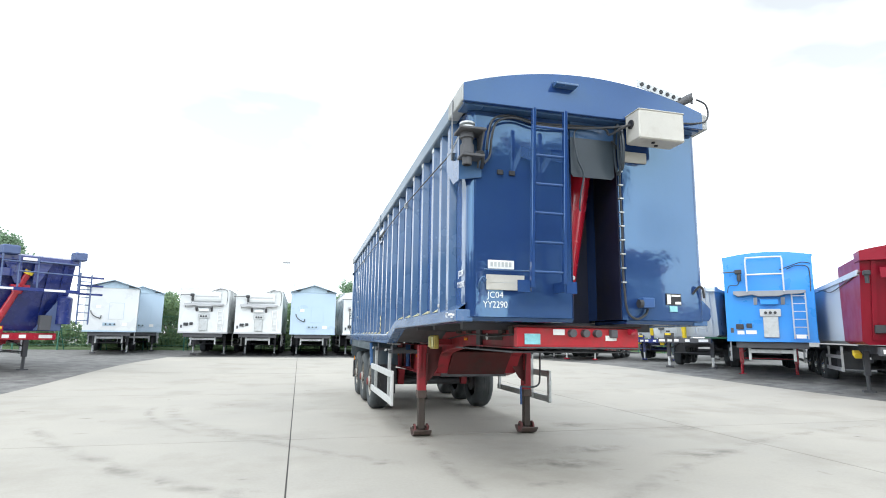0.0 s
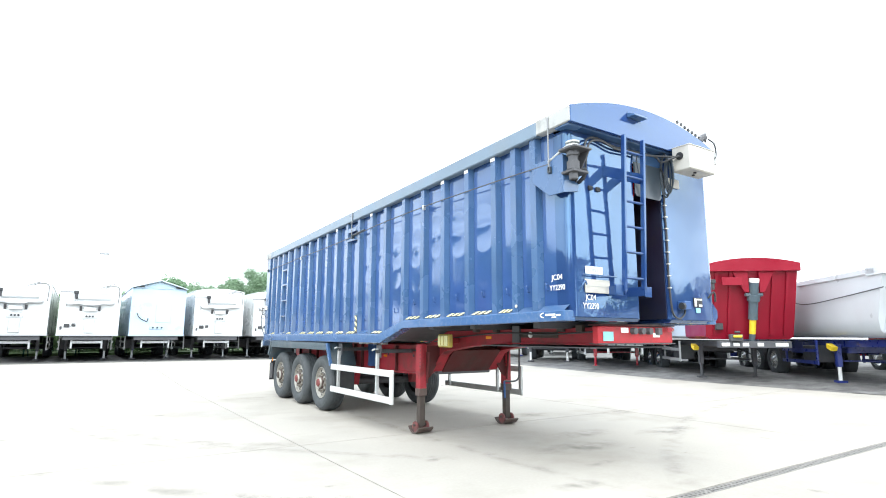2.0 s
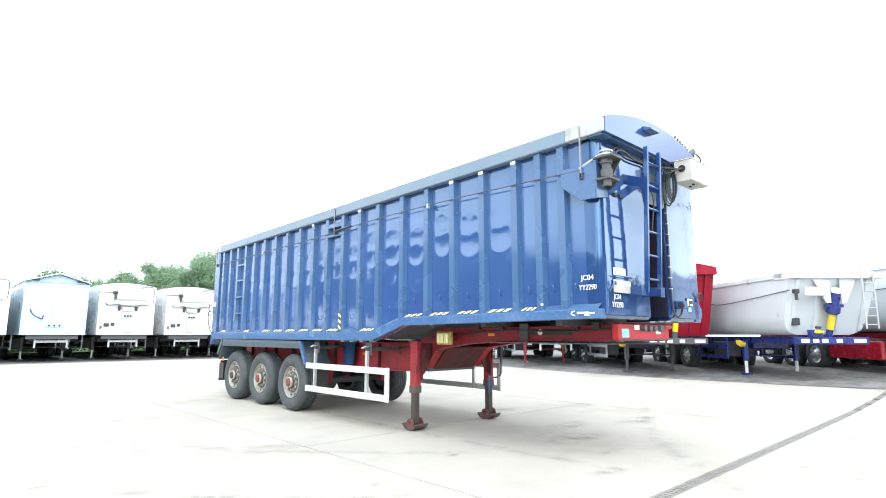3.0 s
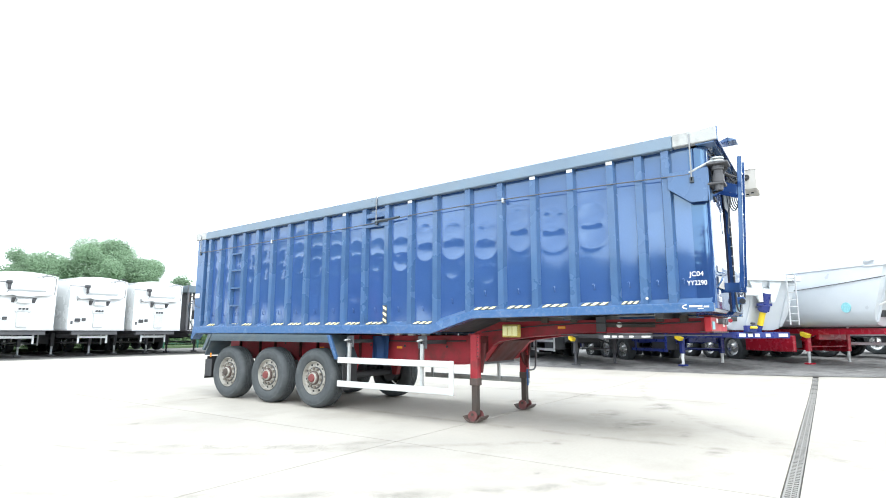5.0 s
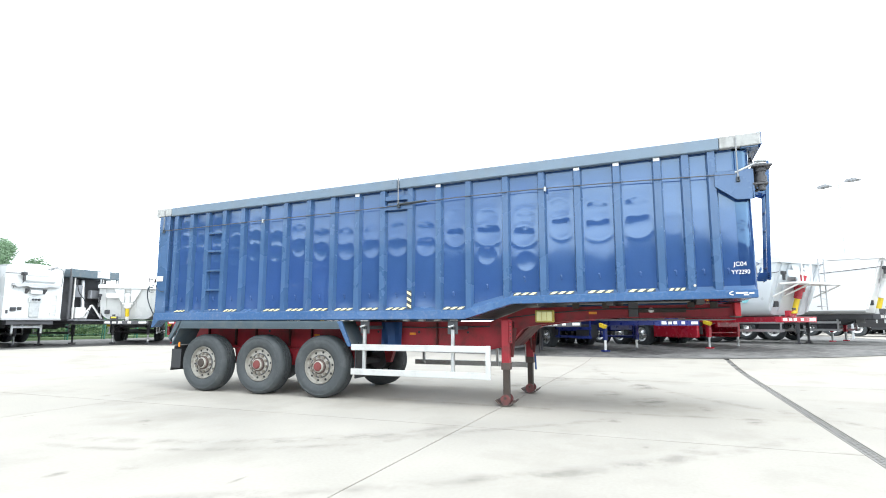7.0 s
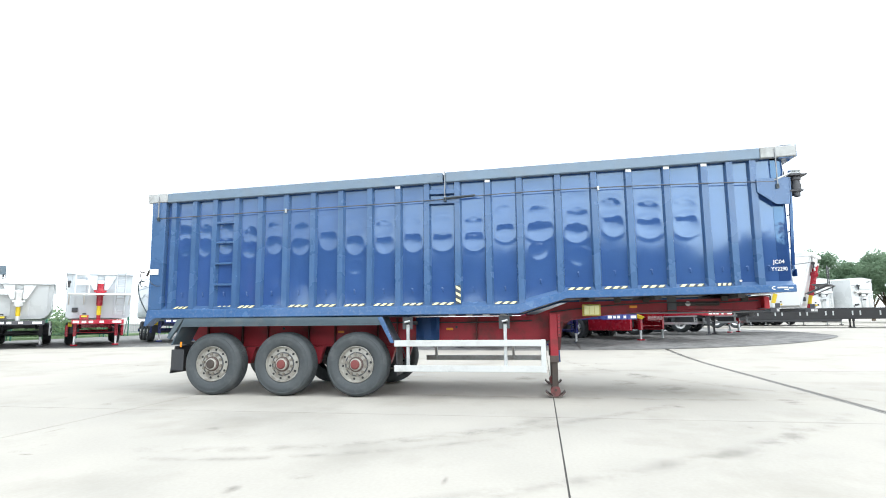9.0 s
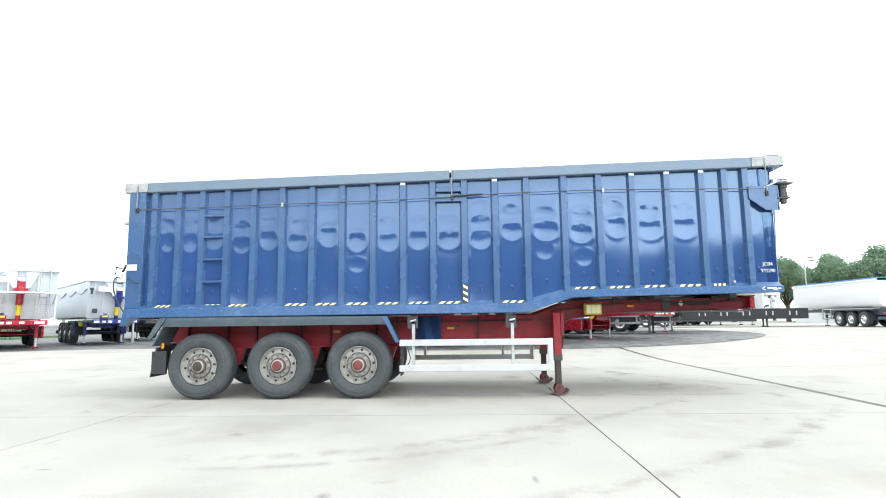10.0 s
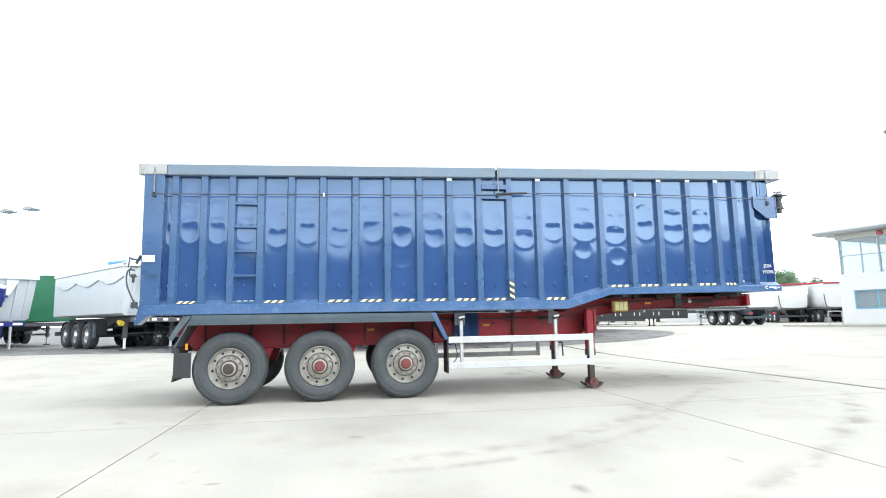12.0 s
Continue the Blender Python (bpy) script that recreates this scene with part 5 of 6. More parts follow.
def tipper(name, label, body_mat, chassis, leg, inner, ram, length=10.5, top=3.55, platform=False, rib_n=4, has_ladder=True, guard=None, badge=False, sheet_side=False, tub=True, leg_y=2.3, arch=False, shell=None, skew=0.0, deck=None, dip=0.0):
    """A tub-bodied tipper with its front ram."""
    root = thing(name, label, "trailer")
    lean = 0.60
    zs = [(1.28, .78), (1.34, .98), (1.48, 1.12), (1.75, 1.21), (2.4, 1.24), (top - .12, 1.25)]
    if not tub:
        zs = [(1.28, 1.12), (1.36, 1.24), (2.4, 1.25), (top - .12, 1.25)]
    outline = [(-x, z) for z, x in zs] + [(x, z) for z, x in zs[::-1]]
    bm = bmesh.new()

    def front_y(z):
        return 0.52 - lean * (z - 1.28) / (top - 1.4)
    low = [(x, min(z, top - .12 - dip)) for x, z in outline]
    a = [bm.verts.new((x, front_y(z), z)) for x, z in low]
    b = [bm.verts.new((x, length, z)) for x, z in low]
    k = len(outline)
    bm.faces.new(a)
    bm.faces.new(b[::-1])
    for i in range(k):
        bm.faces.new((a[i], b[i], b[(i + 1) % k], a[(i + 1) % k]))
    bmesh.ops.recalc_face_normals(bm, faces=bm.faces)
    body = part("tub", bm, body_mat, root, smooth=True)
    part("top_rail", box(-1.30, -1.20, .15, length + .02, top - .14 - dip, top - dip, 0.01), body_mat, body)
    part("top_rail", box(1.20, 1.30, .15, length + .02, top - .14 - dip, top - dip, 0.01), body_mat, body)
    face = shell or body_mat
    if arch:
        part("front_hood", prism(arched(-1.29, 1.29, top - .24, top, .16), "y", -.22, .35, bevel=0.012), face, body)
    else:
        part("front_hood", prism([(-.22, top - .18), (-.22, top - .03), (.05, top + .04), (.5, top + .04), (.5, top - .18)], "x", -1.30, 1.30, bevel=0.01), face, body)
    if shell:
        sm = bmesh.new()
        grow = [(x * 1.010, z + (.006 if z > 2 else -.006)) for x, z in outline]
        sa = [sm.verts.new((x, front_y(z) - .008, z)) for x, z in grow]
        sb = [sm.verts.new((x, 2.4, z)) for x, z in grow]
        sm.faces.new(sa)
        for i in range(k):
            sm.faces.new((sa[i], sb[i], sb[(i + 1) % k], sa[(i + 1) % k]))
        bmesh.ops.recalc_face_normals(sm, faces=sm.faces)
        part("front_shell", sm, shell, body, "painted front shell", True)
    for q in range(rib_n):
        x = -1.0 + 2.0 * q / (rib_n - 1)
        if abs(x) < .2:
            continue
        part("front_rib", prism([(front_y(1.4) + .005, 1.4), (front_y(1.4) - .06, 1.4), (front_y(top - .2) - .06, top - .2), (front_y(top - .2) + .005, top - .2)], "x", x - .05, x + .05), face, body)
    for s in (-1, 1):
        part("ram_gusset", prism([(s * .15, top - .85), (s * .28, top - .85), (s * .62, top - .18), (s * .15, top - .18)], "y", -.13, -.08), face, body)
    def on_ram(z):
        u = (z - 1.15) / (top - 1.70)
        return (skew * (1 - u), .34 - .48 * u, z)
    rm = part("hoist_ram", rod(on_ram(1.15), on_ram(top - .55), .105 if skew else .085, 20, r2=.085), ram, root, smooth=True)
    thick = 1.0 if skew else 1.2
    part("ram_collar", rod(on_ram(top - 1.10), on_ram(top - .92), .145 * thick, 20), ram, rm, smooth=True)
    if not skew:
        part("ram_sleeve", rod(on_ram(1.86), on_ram(top - .56), .128, 20), ram, rm, smooth=True)
        part("ram_stage", rod(on_ram(1.44), on_ram(1.86), .090, 20), M_YELLOW, rm, "yellow lower stage", True)
    tc = on_ram(top - .92)
    part("ram_trunnion", box(tc[0] - .24, tc[0] + .24, tc[1] - .07, tc[1] + .07, top - .97, top - .88, 0.01), ram, rm)
    part("ram_cap", rod(on_ram(top - .56), on_ram(top - .46), .115 * thick, 20), M_WHITE if not skew else M_YELLOW, rm, smooth=True)
    if skew:
        part("ram_band", prism([(-.12, 0), (.0, 0), (.0, .30), (-.12, .30)], "x", -.05, .05), M_YELLOW, rm).location = on_ram(1.50)
    vb = part("valve_block", box(-.72, -.38, -.02, .16, 1.22, 1.42, 0.01), chassis, root)
    part("coupling", rod((-.66, -.08, 1.36), (-.44, -.08, 1.36), .04, 8), M_YELLOW, vb)
    part("coupling", rod((-.62, -.06, 1.48), (-.48, -.06, 1.48), .035, 8), M_BLACK, vb)
    part("black_box", box(-1.02, -.80, .28, .42, 1.55, 1.75, 0.015), M_BLACK, body)
    part("name_board", box(-.92, -.35, -.22, -.16, top - .66, top - .42, 0.01), face, body)
    if has_ladder:
        ladder(body, .62, .95, -.32, 1.45, top + .02, M_EDGEGREY, 7)
    if platform:
        deck = deck or M_WHITE
        part("platform", box(-1.2, 1.2, -.72, -.05, 2.30, 2.36, 0.006), deck, body)
        for x in (-1.15, -.6, 1.15):
            part("platform_strut", rod((x, -.68, 2.3), (x, .25, 1.9), .028, 6), deck, body)
        for x in (-.95, -.45):
            part("rail_post", rod((x, -.68, 2.36), (x, -.68, 3.15), .024, 8), deck, body)
        part("rail_bar", rod((-.95, -.68, 3.15), (-.45, -.68, 3.15), .024, 8), deck, body)
        part("rail_bar", rod((-.95, -.68, 2.78), (-.45, -.68, 2.78), .020, 8), deck, body)
    m = part("sheet_motor", box(-1.25, -1.11, -.27, -.12, top - .60, top - .48, 0.02), M_BLACK, body)
    part("motor_body", rod((-1.18, -.20, top - .78), (-1.18, -.20, top - .60), .045, 10), M_BLACK, m)
    if sheet_side:
        for i in range(3):
            y0 = .4 + i * (length - .8) / 3
            u = (length - .8) / 9.6
            part("sheet_rope", hose([(-1.27, y0, top - .5), (-1.28, y0 + 1.0 * u, top - .68), (-1.28, y0 + 1.6 * u, top - .72), (-1.28, y0 + 2.2 * u, top - .68), (-1.27, y0 + 3.2 * u, top - .5)], .02), M_GALV, body)
    else:
        part("sheet_rope", hose([(-1.28, -.1, top - .5), (-1.29, 1.5, top - .62), (-1.29, 3.5, top - .72), (-1.29, 5.0, top - .55), (-1.28, length - 1.0, top - .3)], .014), M_DARK, body)
    if badge:
        part("round_badge", rod((-1.236, 1.25, 1.86), (-1.218, 1.25, 1.86), .16, 20), M_TEAL, body)
    running_gear(root, length, chassis, leg, inner, guard=guard, leg_y=leg_y)
    part("chock", prism([(leg_y - .30, 1.02), (leg_y + .02, 1.12), (leg_y + .02, .98), (leg_y - .22, .90)], "x", -1.13, -.97, bevel=0.01), M_YELLOW, root)
    return root


def place(root, x, y, th):
    root.matrix_basis = pose(x, y, height(x, y), 0, 0, -th)
    return root


M_ROOFSHEET = material("blue_grey_roof_sheet", (0.46, 0.54, 0.60), 0.45, vary=0.1)
M_SKYGREY = material("pale_blue_grey_trim", (0.36, 0.47, 0.56), 0.4, vary=0.08)
M_STEPALU = material("grey_aluminium", (0.27, 0.28, 0.30), 0.4, 0.4, vary=0.12, grain=4)
# row of white moving-floor trailers along the far side
# grey trim paints in the shading along the white bodies' edges and ribs
white_a = place(box_trailer("walking_floor_trailer", "white box trailer with fittings on its front, parked in a row", M_WHITEBODY, M_EDGEGREY, M_DARK), -5.05, 32.4, 0)
tagged(white_a, group="white trailers in a row")
for x in (-2.2, 3.7, 6.75, 9.65):
    copy_thing(white_a, pose(x, 32.4, height(x, 32.4)))
gable_a = place(box_trailer("gable_roofed_trailer", "pale blue box trailer with a low gable roof", M_PALEBLUE, M_SKYGREY, M_DARK, style="gable"), 0.75, 32.4, 0)
place(box_trailer("gable_roofed_trailer", "white box trailer with a low gable roof", M_WHITEBODY, M_SKYGREY, M_DARK, style="gable"), -9.9, 33.5, -14)
left_b = copy_thing(gable_a, pose(-9.5, 37.5, height(-9.5, 37.5), 0, 0, 14))

# open skeletal body at the end of the row
dark = thing("ejector_trailer", "black-framed trailer with an open front and aluminium ladder", "trailer")
dbody = part("body", box(-1.25, 1.25, .9, 11.5, 1.26, 3.62, 0.02), M_DARK, dark)
for x in (-1.22, 1.22):
    part("corner_post", box(x - .05, x + .05, 0, .1, 1.26, 3.72, 0.008), M_DARK, dbody)
part("header_panel", box(-1.25, 1.25, -.02, .9, 3.30, 3.70, 0.02), M_GREY_MUD, dbody)
part("header_sign", box(.05, .70, -.035, -.021, 3.36, 3.66), M_STICKER, dbody)
part("front_floor", box(-1.25, 1.25, 0, .9, 1.20, 1.27), M_DARK, dbody)
part("ram_frame", rod((-.35, .05, 1.3), (.05, .3, 1.95), .05, 8), M_ALU, dbody)
part("ram_frame", rod((.5, .05, 1.3), (.15, .3, 1.95), .05, 8), M_ALU, dbody)
part("tank", box(-.8, -.3, .1, .5, 1.30, 1.85, 0.04), M_WHITE, dbody)
part("upright", rod((.3, .05, 1.9), (.3, .05, 3.3), .035, 8), M_ALU, dbody)
for x in (-.95, .5):
    part("upright", rod((x, .14, 1.3), (x, .14, 3.3), .035, 8), M_WHITE, dbody)
part("valve_panel", box(-.85, -.45, .30, .36, 2.35, 2.95, .01), M_STEPALU, dbody)
part("ram_cylinder", rod((-.25, .42, 1.55), (-.25, .62, 3.2), .10, 16), M_ALU, dbody, smooth=True)
part("hydraulic_box", box(-.05, .42, .20, .48, 2.30, 2.72, .03), M_STEPALU, dbody)
part("hose_loop", hose([(-.9, .1, 3.2), (-.8, .02, 2.6), (-.5, .0, 2.2), (-.2, .05, 1.7), (.1, .05, 1.5)], .022), M_BLACK, dbody)
part("hose_loop", hose([(.5, .1, 3.1), (.42, .02, 2.5), (.2, .0, 2.0), (.3, .05, 1.6)], .022), M_BLACK, dbody)
for z0, x1 in ((1.36, -.62), (1.36, .35)):
    part("brace", rod((x1, -.02, z0), (-.12, -.02, z0 + .62), .035, 8), M_WHITE, dbody)
part("catwalk", box(-1.2, 1.2, -.35, 0, 1.20, 1.26, .006), M_STEPALU, dbody)
ladder(dbody, .72, 1.08, -.14, 1.3, 3.28, M_WHITE, 8)
running_gear(dark, 11.5, M_DARK, M_DARK, M_DARK, reflect=False)
place(dark, 12.5, 32.4, 0)

# fan of tippers along the right-hand apron
M_CRIMSON = material("crimson_body_paint", (0.23, 0.006, 0.020), 0.35, vary=0.10, grain=2.0, coat=0.04, spec=0.3)
place(tipper("tub_tipper", "white tub tipper with black chassis and yellow ram band", M_WHITEBODY, M_DARK, M_DARK, M_WHITE, M_WHITE, has_ladder=False, top=3.0), 13.4, 31.2, 45)
place(tipper("tub_tipper", "silver tipper on a red chassis with red ram and white platform", M_SILVER, M_GLOSS_RED, M_GLOSS_RED, M_WHITE, M_GLOSS_RED, top=3.4, platform=True, guard=M_GLOSS_RED, tub=False, rib_n=6), 14.4, 28.0, 46)
place(tipper("tub_tipper", "silver tub tipper on a blue chassis with blue ram", M_SILVER, M_NAVY, M_NAVY, M_WHITE, M_NAVY, has_ladder=False, length=8.4, top=3.2, guard=M_NAVY, sheet_side=True, leg_y=2.6, tub=False, rib_n=6), 18.8, 26.7, 44)
place(tipper("tub_tipper", "pale silver tipper with black chassis and roped sheet", M_SILVER, M_DARK, M_DARK, M_WHITE, M_YELLOW, length=8.4, top=3.2, guard=M_GREY_MUD, sheet_side=True, tub=False, leg_y=1.2), 14.9, 19.1, 50)
place(box_trailer("tipping_box_trailer", "bright blue tipping trailer with aluminium ladder and red legs", M_SKYBLUE, M_SKYBLUE, M_DARK, length=11.0, style="alu", leg=M_GLOSS_RED, inner=M_GLOSS_RED, top=4.08), 14.6, 14.5, 42)
place(tipper("tub_tipper", "crimson-fronted silver tipper with grey ram and black chassis", M_SILVER, M_DARK, M_DARK, M_DARK, M_GREY_MUD, top=3.5, rib_n=6, has_ladder=False, tub=False, arch=True, shell=M_CRIMSON, dip=.42), 14.0, 9.4, 40)
place(tipper("tub_tipper", "silver tub tipper on a blue chassis with white ladder", M_SILVER, M_NAVY, M_NAVY, M_WHITE, M_NAVY, top=3.0, guard=M_NAVY, leg_y=2.95), 14.55, 5.3, 41)
place(tipper("tub_tipper", "silver tub tipper on a red chassis with round teal badge", M_SILVER, M_GLOSS_RED, M_GLOSS_RED, M_GALV, M_GLOSS_RED, top=3.22, guard=M_GLOSS_RED, badge=True, platform=True, rib_n=6, leg_y=3.1), 15.75, 1.44, 42)
place(tipper("tub_tipper", "smooth white tipper with black legs and black chassis", M_FARWHITE, M_DARK, M_DARK, M_DARK, M_FARWHITE, top=3.5, rib_n=2, has_ladder=False, tub=False, leg_y=2.9), 19.94, -2.27, 24)
place(tipper("tub_tipper", "tall white tipper with red legs, red ram and black platform", M_FARWHITE, M_DARK, M_GLOSS_RED, M_GALV, M_GLOSS_RED, top=3.9, rib_n=2, has_ladder=False, tub=False, leg_y=3.8, platform=True, deck=M_DARK), 22.78, -5.03, 32)
green = thing("sheeted_trailer", "trailer with a dark green side sheet", "trailer")
part("body", prism(arched(-1.25, 1.25, 1.26, 3.5, .15), "y", 0, 11, bevel=0.03), M_GREEN, green)
running_gear(green, 11.0, M_DARK, M_DARK, M_GALV, reflect=False)
place(green, 24.5, 27.5, 46)

# navy tipper at the other edge of the yard, with its access frame
M_RACK = material("blue_grey_rack_paint", (0.07, 0.105, 0.22), 0.4, vary=0.15)
navy = place(tipper("tub_tipper", "navy blue tipper with red ram, red front plate and access frame", M_NAVY_BODY, M_GLOSS_RED, M_DARK, M_DARK, M_GLOSS_RED, top=3.5, rib_n=6, has_ladder=False, tub=False, leg_y=2.0, skew=-.62), -7.9, 18.8, -40)
rack = part("access_frame", box(-1.2, 1.25, -.62, -.50, 2.42, 2.52, .008), M_NAVY_BODY, navy)
for x in (-.75, -.35, .12, 1.2):
    part("frame_post", rod((x, -.58, 2.5), (x, -.50, 3.45), .024, 6), M_RACK, rack)
for x0, x1, z in ((-.75, .12, 3.25), (-.35, 1.2, 2.98), (.12, 1.2, 3.3)):
    part("frame_bar", rod((x0, -.56, z), (x1, -.56, z), .022, 6), M_RACK, rack)
part("name_strip", box(-1.1, -.45, -.635, -.622, 2.44, 2.50), M_STICKER, rack)
part("name_strip", box(.3, .85, -.635, -.622, 2.44, 2.50), M_STICKER, rack)
part("name_strip", box(-.30, .05, -.60, -.585, 3.30, 3.38), M_STICKER, rack)
for x, w in ((-.55, .22), (1.25, .18)):
    part("arm_end", box(x - w, x + w, -.45, -.10, 3.46, 3.72, .03), M_RACK, rack)
for x, z0, z1 in ((1.30, 1.5, 3.1), (1.62, 1.5, 3.05)):
    part("ladder_rail", rod((x, -.45, z0), (x, -.40, z1), .022, 6), M_RACK, rack)
for q in range(6):
    part("ladder_rung", rod((1.30, -.45, 1.62 + .24 * q), (1.62, -.45, 1.62 + .24 * q), .014, 6), M_RACK, rack)
for z in (2.45, 2.72, 2.98):
    part("side_bracket", box(1.30, 2.05, -.25, -.18, z - .03, z + .03, .006), M_NAVY_BODY, rack)
part("support_plate", prism([(.35, 1.3), (.95, 2.3), (1.05, 2.3), (1.05, 1.3)], "y", -.02, .03), M_RACK, rack)
part("valve_block", box(.45, .75, -.15, .05, 1.30, 1.75, .02), M_DARK, rack)
part("tank", lathe([(1.5, .001), (1.5, .22), (2.3, .22), (2.36, .15), (2.38, .001)], (1.10, .05, 0), "z", 16), M_NAVY_BODY, rack, smooth=True)

# ---------------------------------------------------------------- trees, hedge and fence
M_BARK = material("bark", (0.10, 0.075, 0.05), 0.9, vary=0.3, grain=8, bump=0.02)


def leaf_material(name, colour):
    m = bpy.data.materials.new(name)
    m.use_nodes = True
    n, l = m.node_tree.nodes, m.node_tree.links
    b = n["Principled BSDF"]
    geo = n.new("ShaderNodeNewGeometry")
    info = n.new("ShaderNodeObjectInfo")
    mix = n.new("ShaderNodeMath")
    mix.operation = "MULTIPLY_ADD"
    mix.inputs[1].default_value = 0.8
    l.new(geo.outputs["Random Per Island"], mix.inputs[0])
    l.new(info.outputs["Random"], mix.inputs[2])
    rng = n.new("ShaderNodeMapRange")
    rng.inputs["From Max"].default_value = 1.8
    rng.inputs["To Min"].default_value = 0.8
    rng.inputs["To Max"].default_value = 1.35
    l.new(mix.outputs["Value"], rng.inputs["Value"])
    hsv = n.new("ShaderNodeHueSaturation")
    hsv.inputs["Color"].default_value = (*colour, 1)
    l.new(rng.outputs["Result"], hsv.inputs["Value"])
    l.new(hsv.outputs["Color"], b.inputs["Base Color"])
    b.inputs["Roughness"].default_value = 0.6
    b.inputs["Transmission Weight"].default_value = 0.0
    b.inputs["Subsurface Weight"].default_value = 0.0
    tl = n.new("ShaderNodeBsdfTranslucent")
    l.new(hsv.outputs["Color"], tl.inputs["Color"])
    ms = n.new("ShaderNodeMixShader")
    ms.inputs["Fac"].default_value = 0.45
    l.new(b.outputs["BSDF"], ms.inputs[1])
    l.new(tl.outputs["BSDF"], ms.inputs[2])
    l.new(ms.outputs["Shader"], n["Material Output"].inputs["Surface"])
    return m


M_LEAF = leaf_material("oak_leaves", (0.19, 0.285, 0.175))
M_LEAF_B = leaf_material("hedge_leaves", (0.16, 0.235, 0.115))


def leaf_cloud(clumps, per, size, rng):
    """Small bent leaf cards scattered through clumps of (centre, radius)."""
    verts, faces = [], []
    for c, r in clumps:
        for _ in range(int(per * r * r)):
            d = Vector((rng.gauss(0, 1), rng.gauss(0, 1), rng.gauss(0, 1))).normalized()
            p = c + d * r * (rng.random() ** 0.35)
            u = Vector((rng.gauss(0, 1), rng.gauss(0, 1), rng.gauss(0, .6))).normalized()
            w = u.cross(d + Vector((.01, .02, .03))).normalized()
            s = size * rng.uniform(.6, 1.3)
            k = len(verts)
            verts += [p - u * s, p + w * s * .55 + d * s * .15, p + u * s, p - w * s * .55 + d * s * .15]
            faces.append((k, k + 1, k + 2, k + 3))
    return verts, faces


def tree(name, label, tall, spread, seed, per=350, size=.155, leaf=None):
    rng = random.Random(seed)
    root = thing(name, label, "tree")
    trunk = bmesh.new()
    h0 = tall * .28
    rod((0, 0, -.3), (rng.uniform(-.1, .1), 0, h0), tall * .035, 10, trunk, tall * .024)
    clumps = []
    for k in range(9):
        a = 2 * math.pi * k / 9 + rng.uniform(-.3, .3)
        out = spread * rng.uniform(.3, .72)
        z = tall * rng.uniform(.42, .80)
        tip = Vector((math.cos(a) * out, math.sin(a) * out, z))
        mid = Vector((math.cos(a) * out * .4, math.sin(a) * out * .4, h0 + (z - h0) * .55))
        rod((0, 0, h0 * rng.uniform(.75, 1)), mid, tall * .014, 6, trunk, tall * .009)
        rod(mid, tip, tall * .009, 6, trunk, tall * .003)
        clumps.append((tip, spread * rng.uniform(.24, .38)))
        for _ in range(3):
            o = Vector((rng.uniform(-1, 1), rng.uniform(-1, 1), rng.uniform(-.5, .8))) * spread * .33
            clumps.append((tip + o, spread * rng.uniform(.13, .24)))
    for k in range(6):
        a = rng.uniform(0, 6.28)
        clumps.append((Vector((math.cos(a) * spread * .25, math.sin(a) * spread * .25, tall * rng.uniform(.78, .92))), spread * rng.uniform(.16, .30)))
    part("trunk", trunk, M_BARK, root)
    v, f = leaf_cloud(clumps, per, size, rng)
    me = bpy.data.meshes.new("crown")
    me.from_pydata(v, [], f)
    me.materials.append(leaf or M_LEAF)
    crown = new("crown", me)
    crown.parent = root
    return root


oak = tree("oak_tree", "broad green oak in full leaf behind the yard", 11.0, 6.2, 3, per=1500, size=.095)
wood_oak = tree("oak_tree", "broad green oak in full leaf beyond the parked trailers", 11.0, 6.2, 3, per=320, size=.168)
# never in view: these two stand behind the camera to darken the paint's reflections
unseen_oak = tree("oak_tree", "unseen rounded oak added to darken the panel reflections", 11.0, 6.2, 5, per=150, size=.29)
unseen_ash = tree("ash_tree", "unseen slender tree added to darken the panel reflections", 9.0, 3.9, 9, per=185, size=.265)
ash = tree("ash_tree", "upright green tree in full leaf behind the yard", 9.0, 3.9, 8)
oak.matrix_basis = pose(18.5, 60.6, 0.3)
wood_oak.matrix_basis = pose(70.0, -27.0, 0.3)
unseen_oak.matrix_basis = pose(-62.0, -4.0, 0.3)
unseen_ash.matrix_basis = pose(-61.0, 3.0, 0.3)
ash.matrix_basis = pose(26.5, 61.0, 0.3, 0, 0, 40)
rng = random.Random(11)
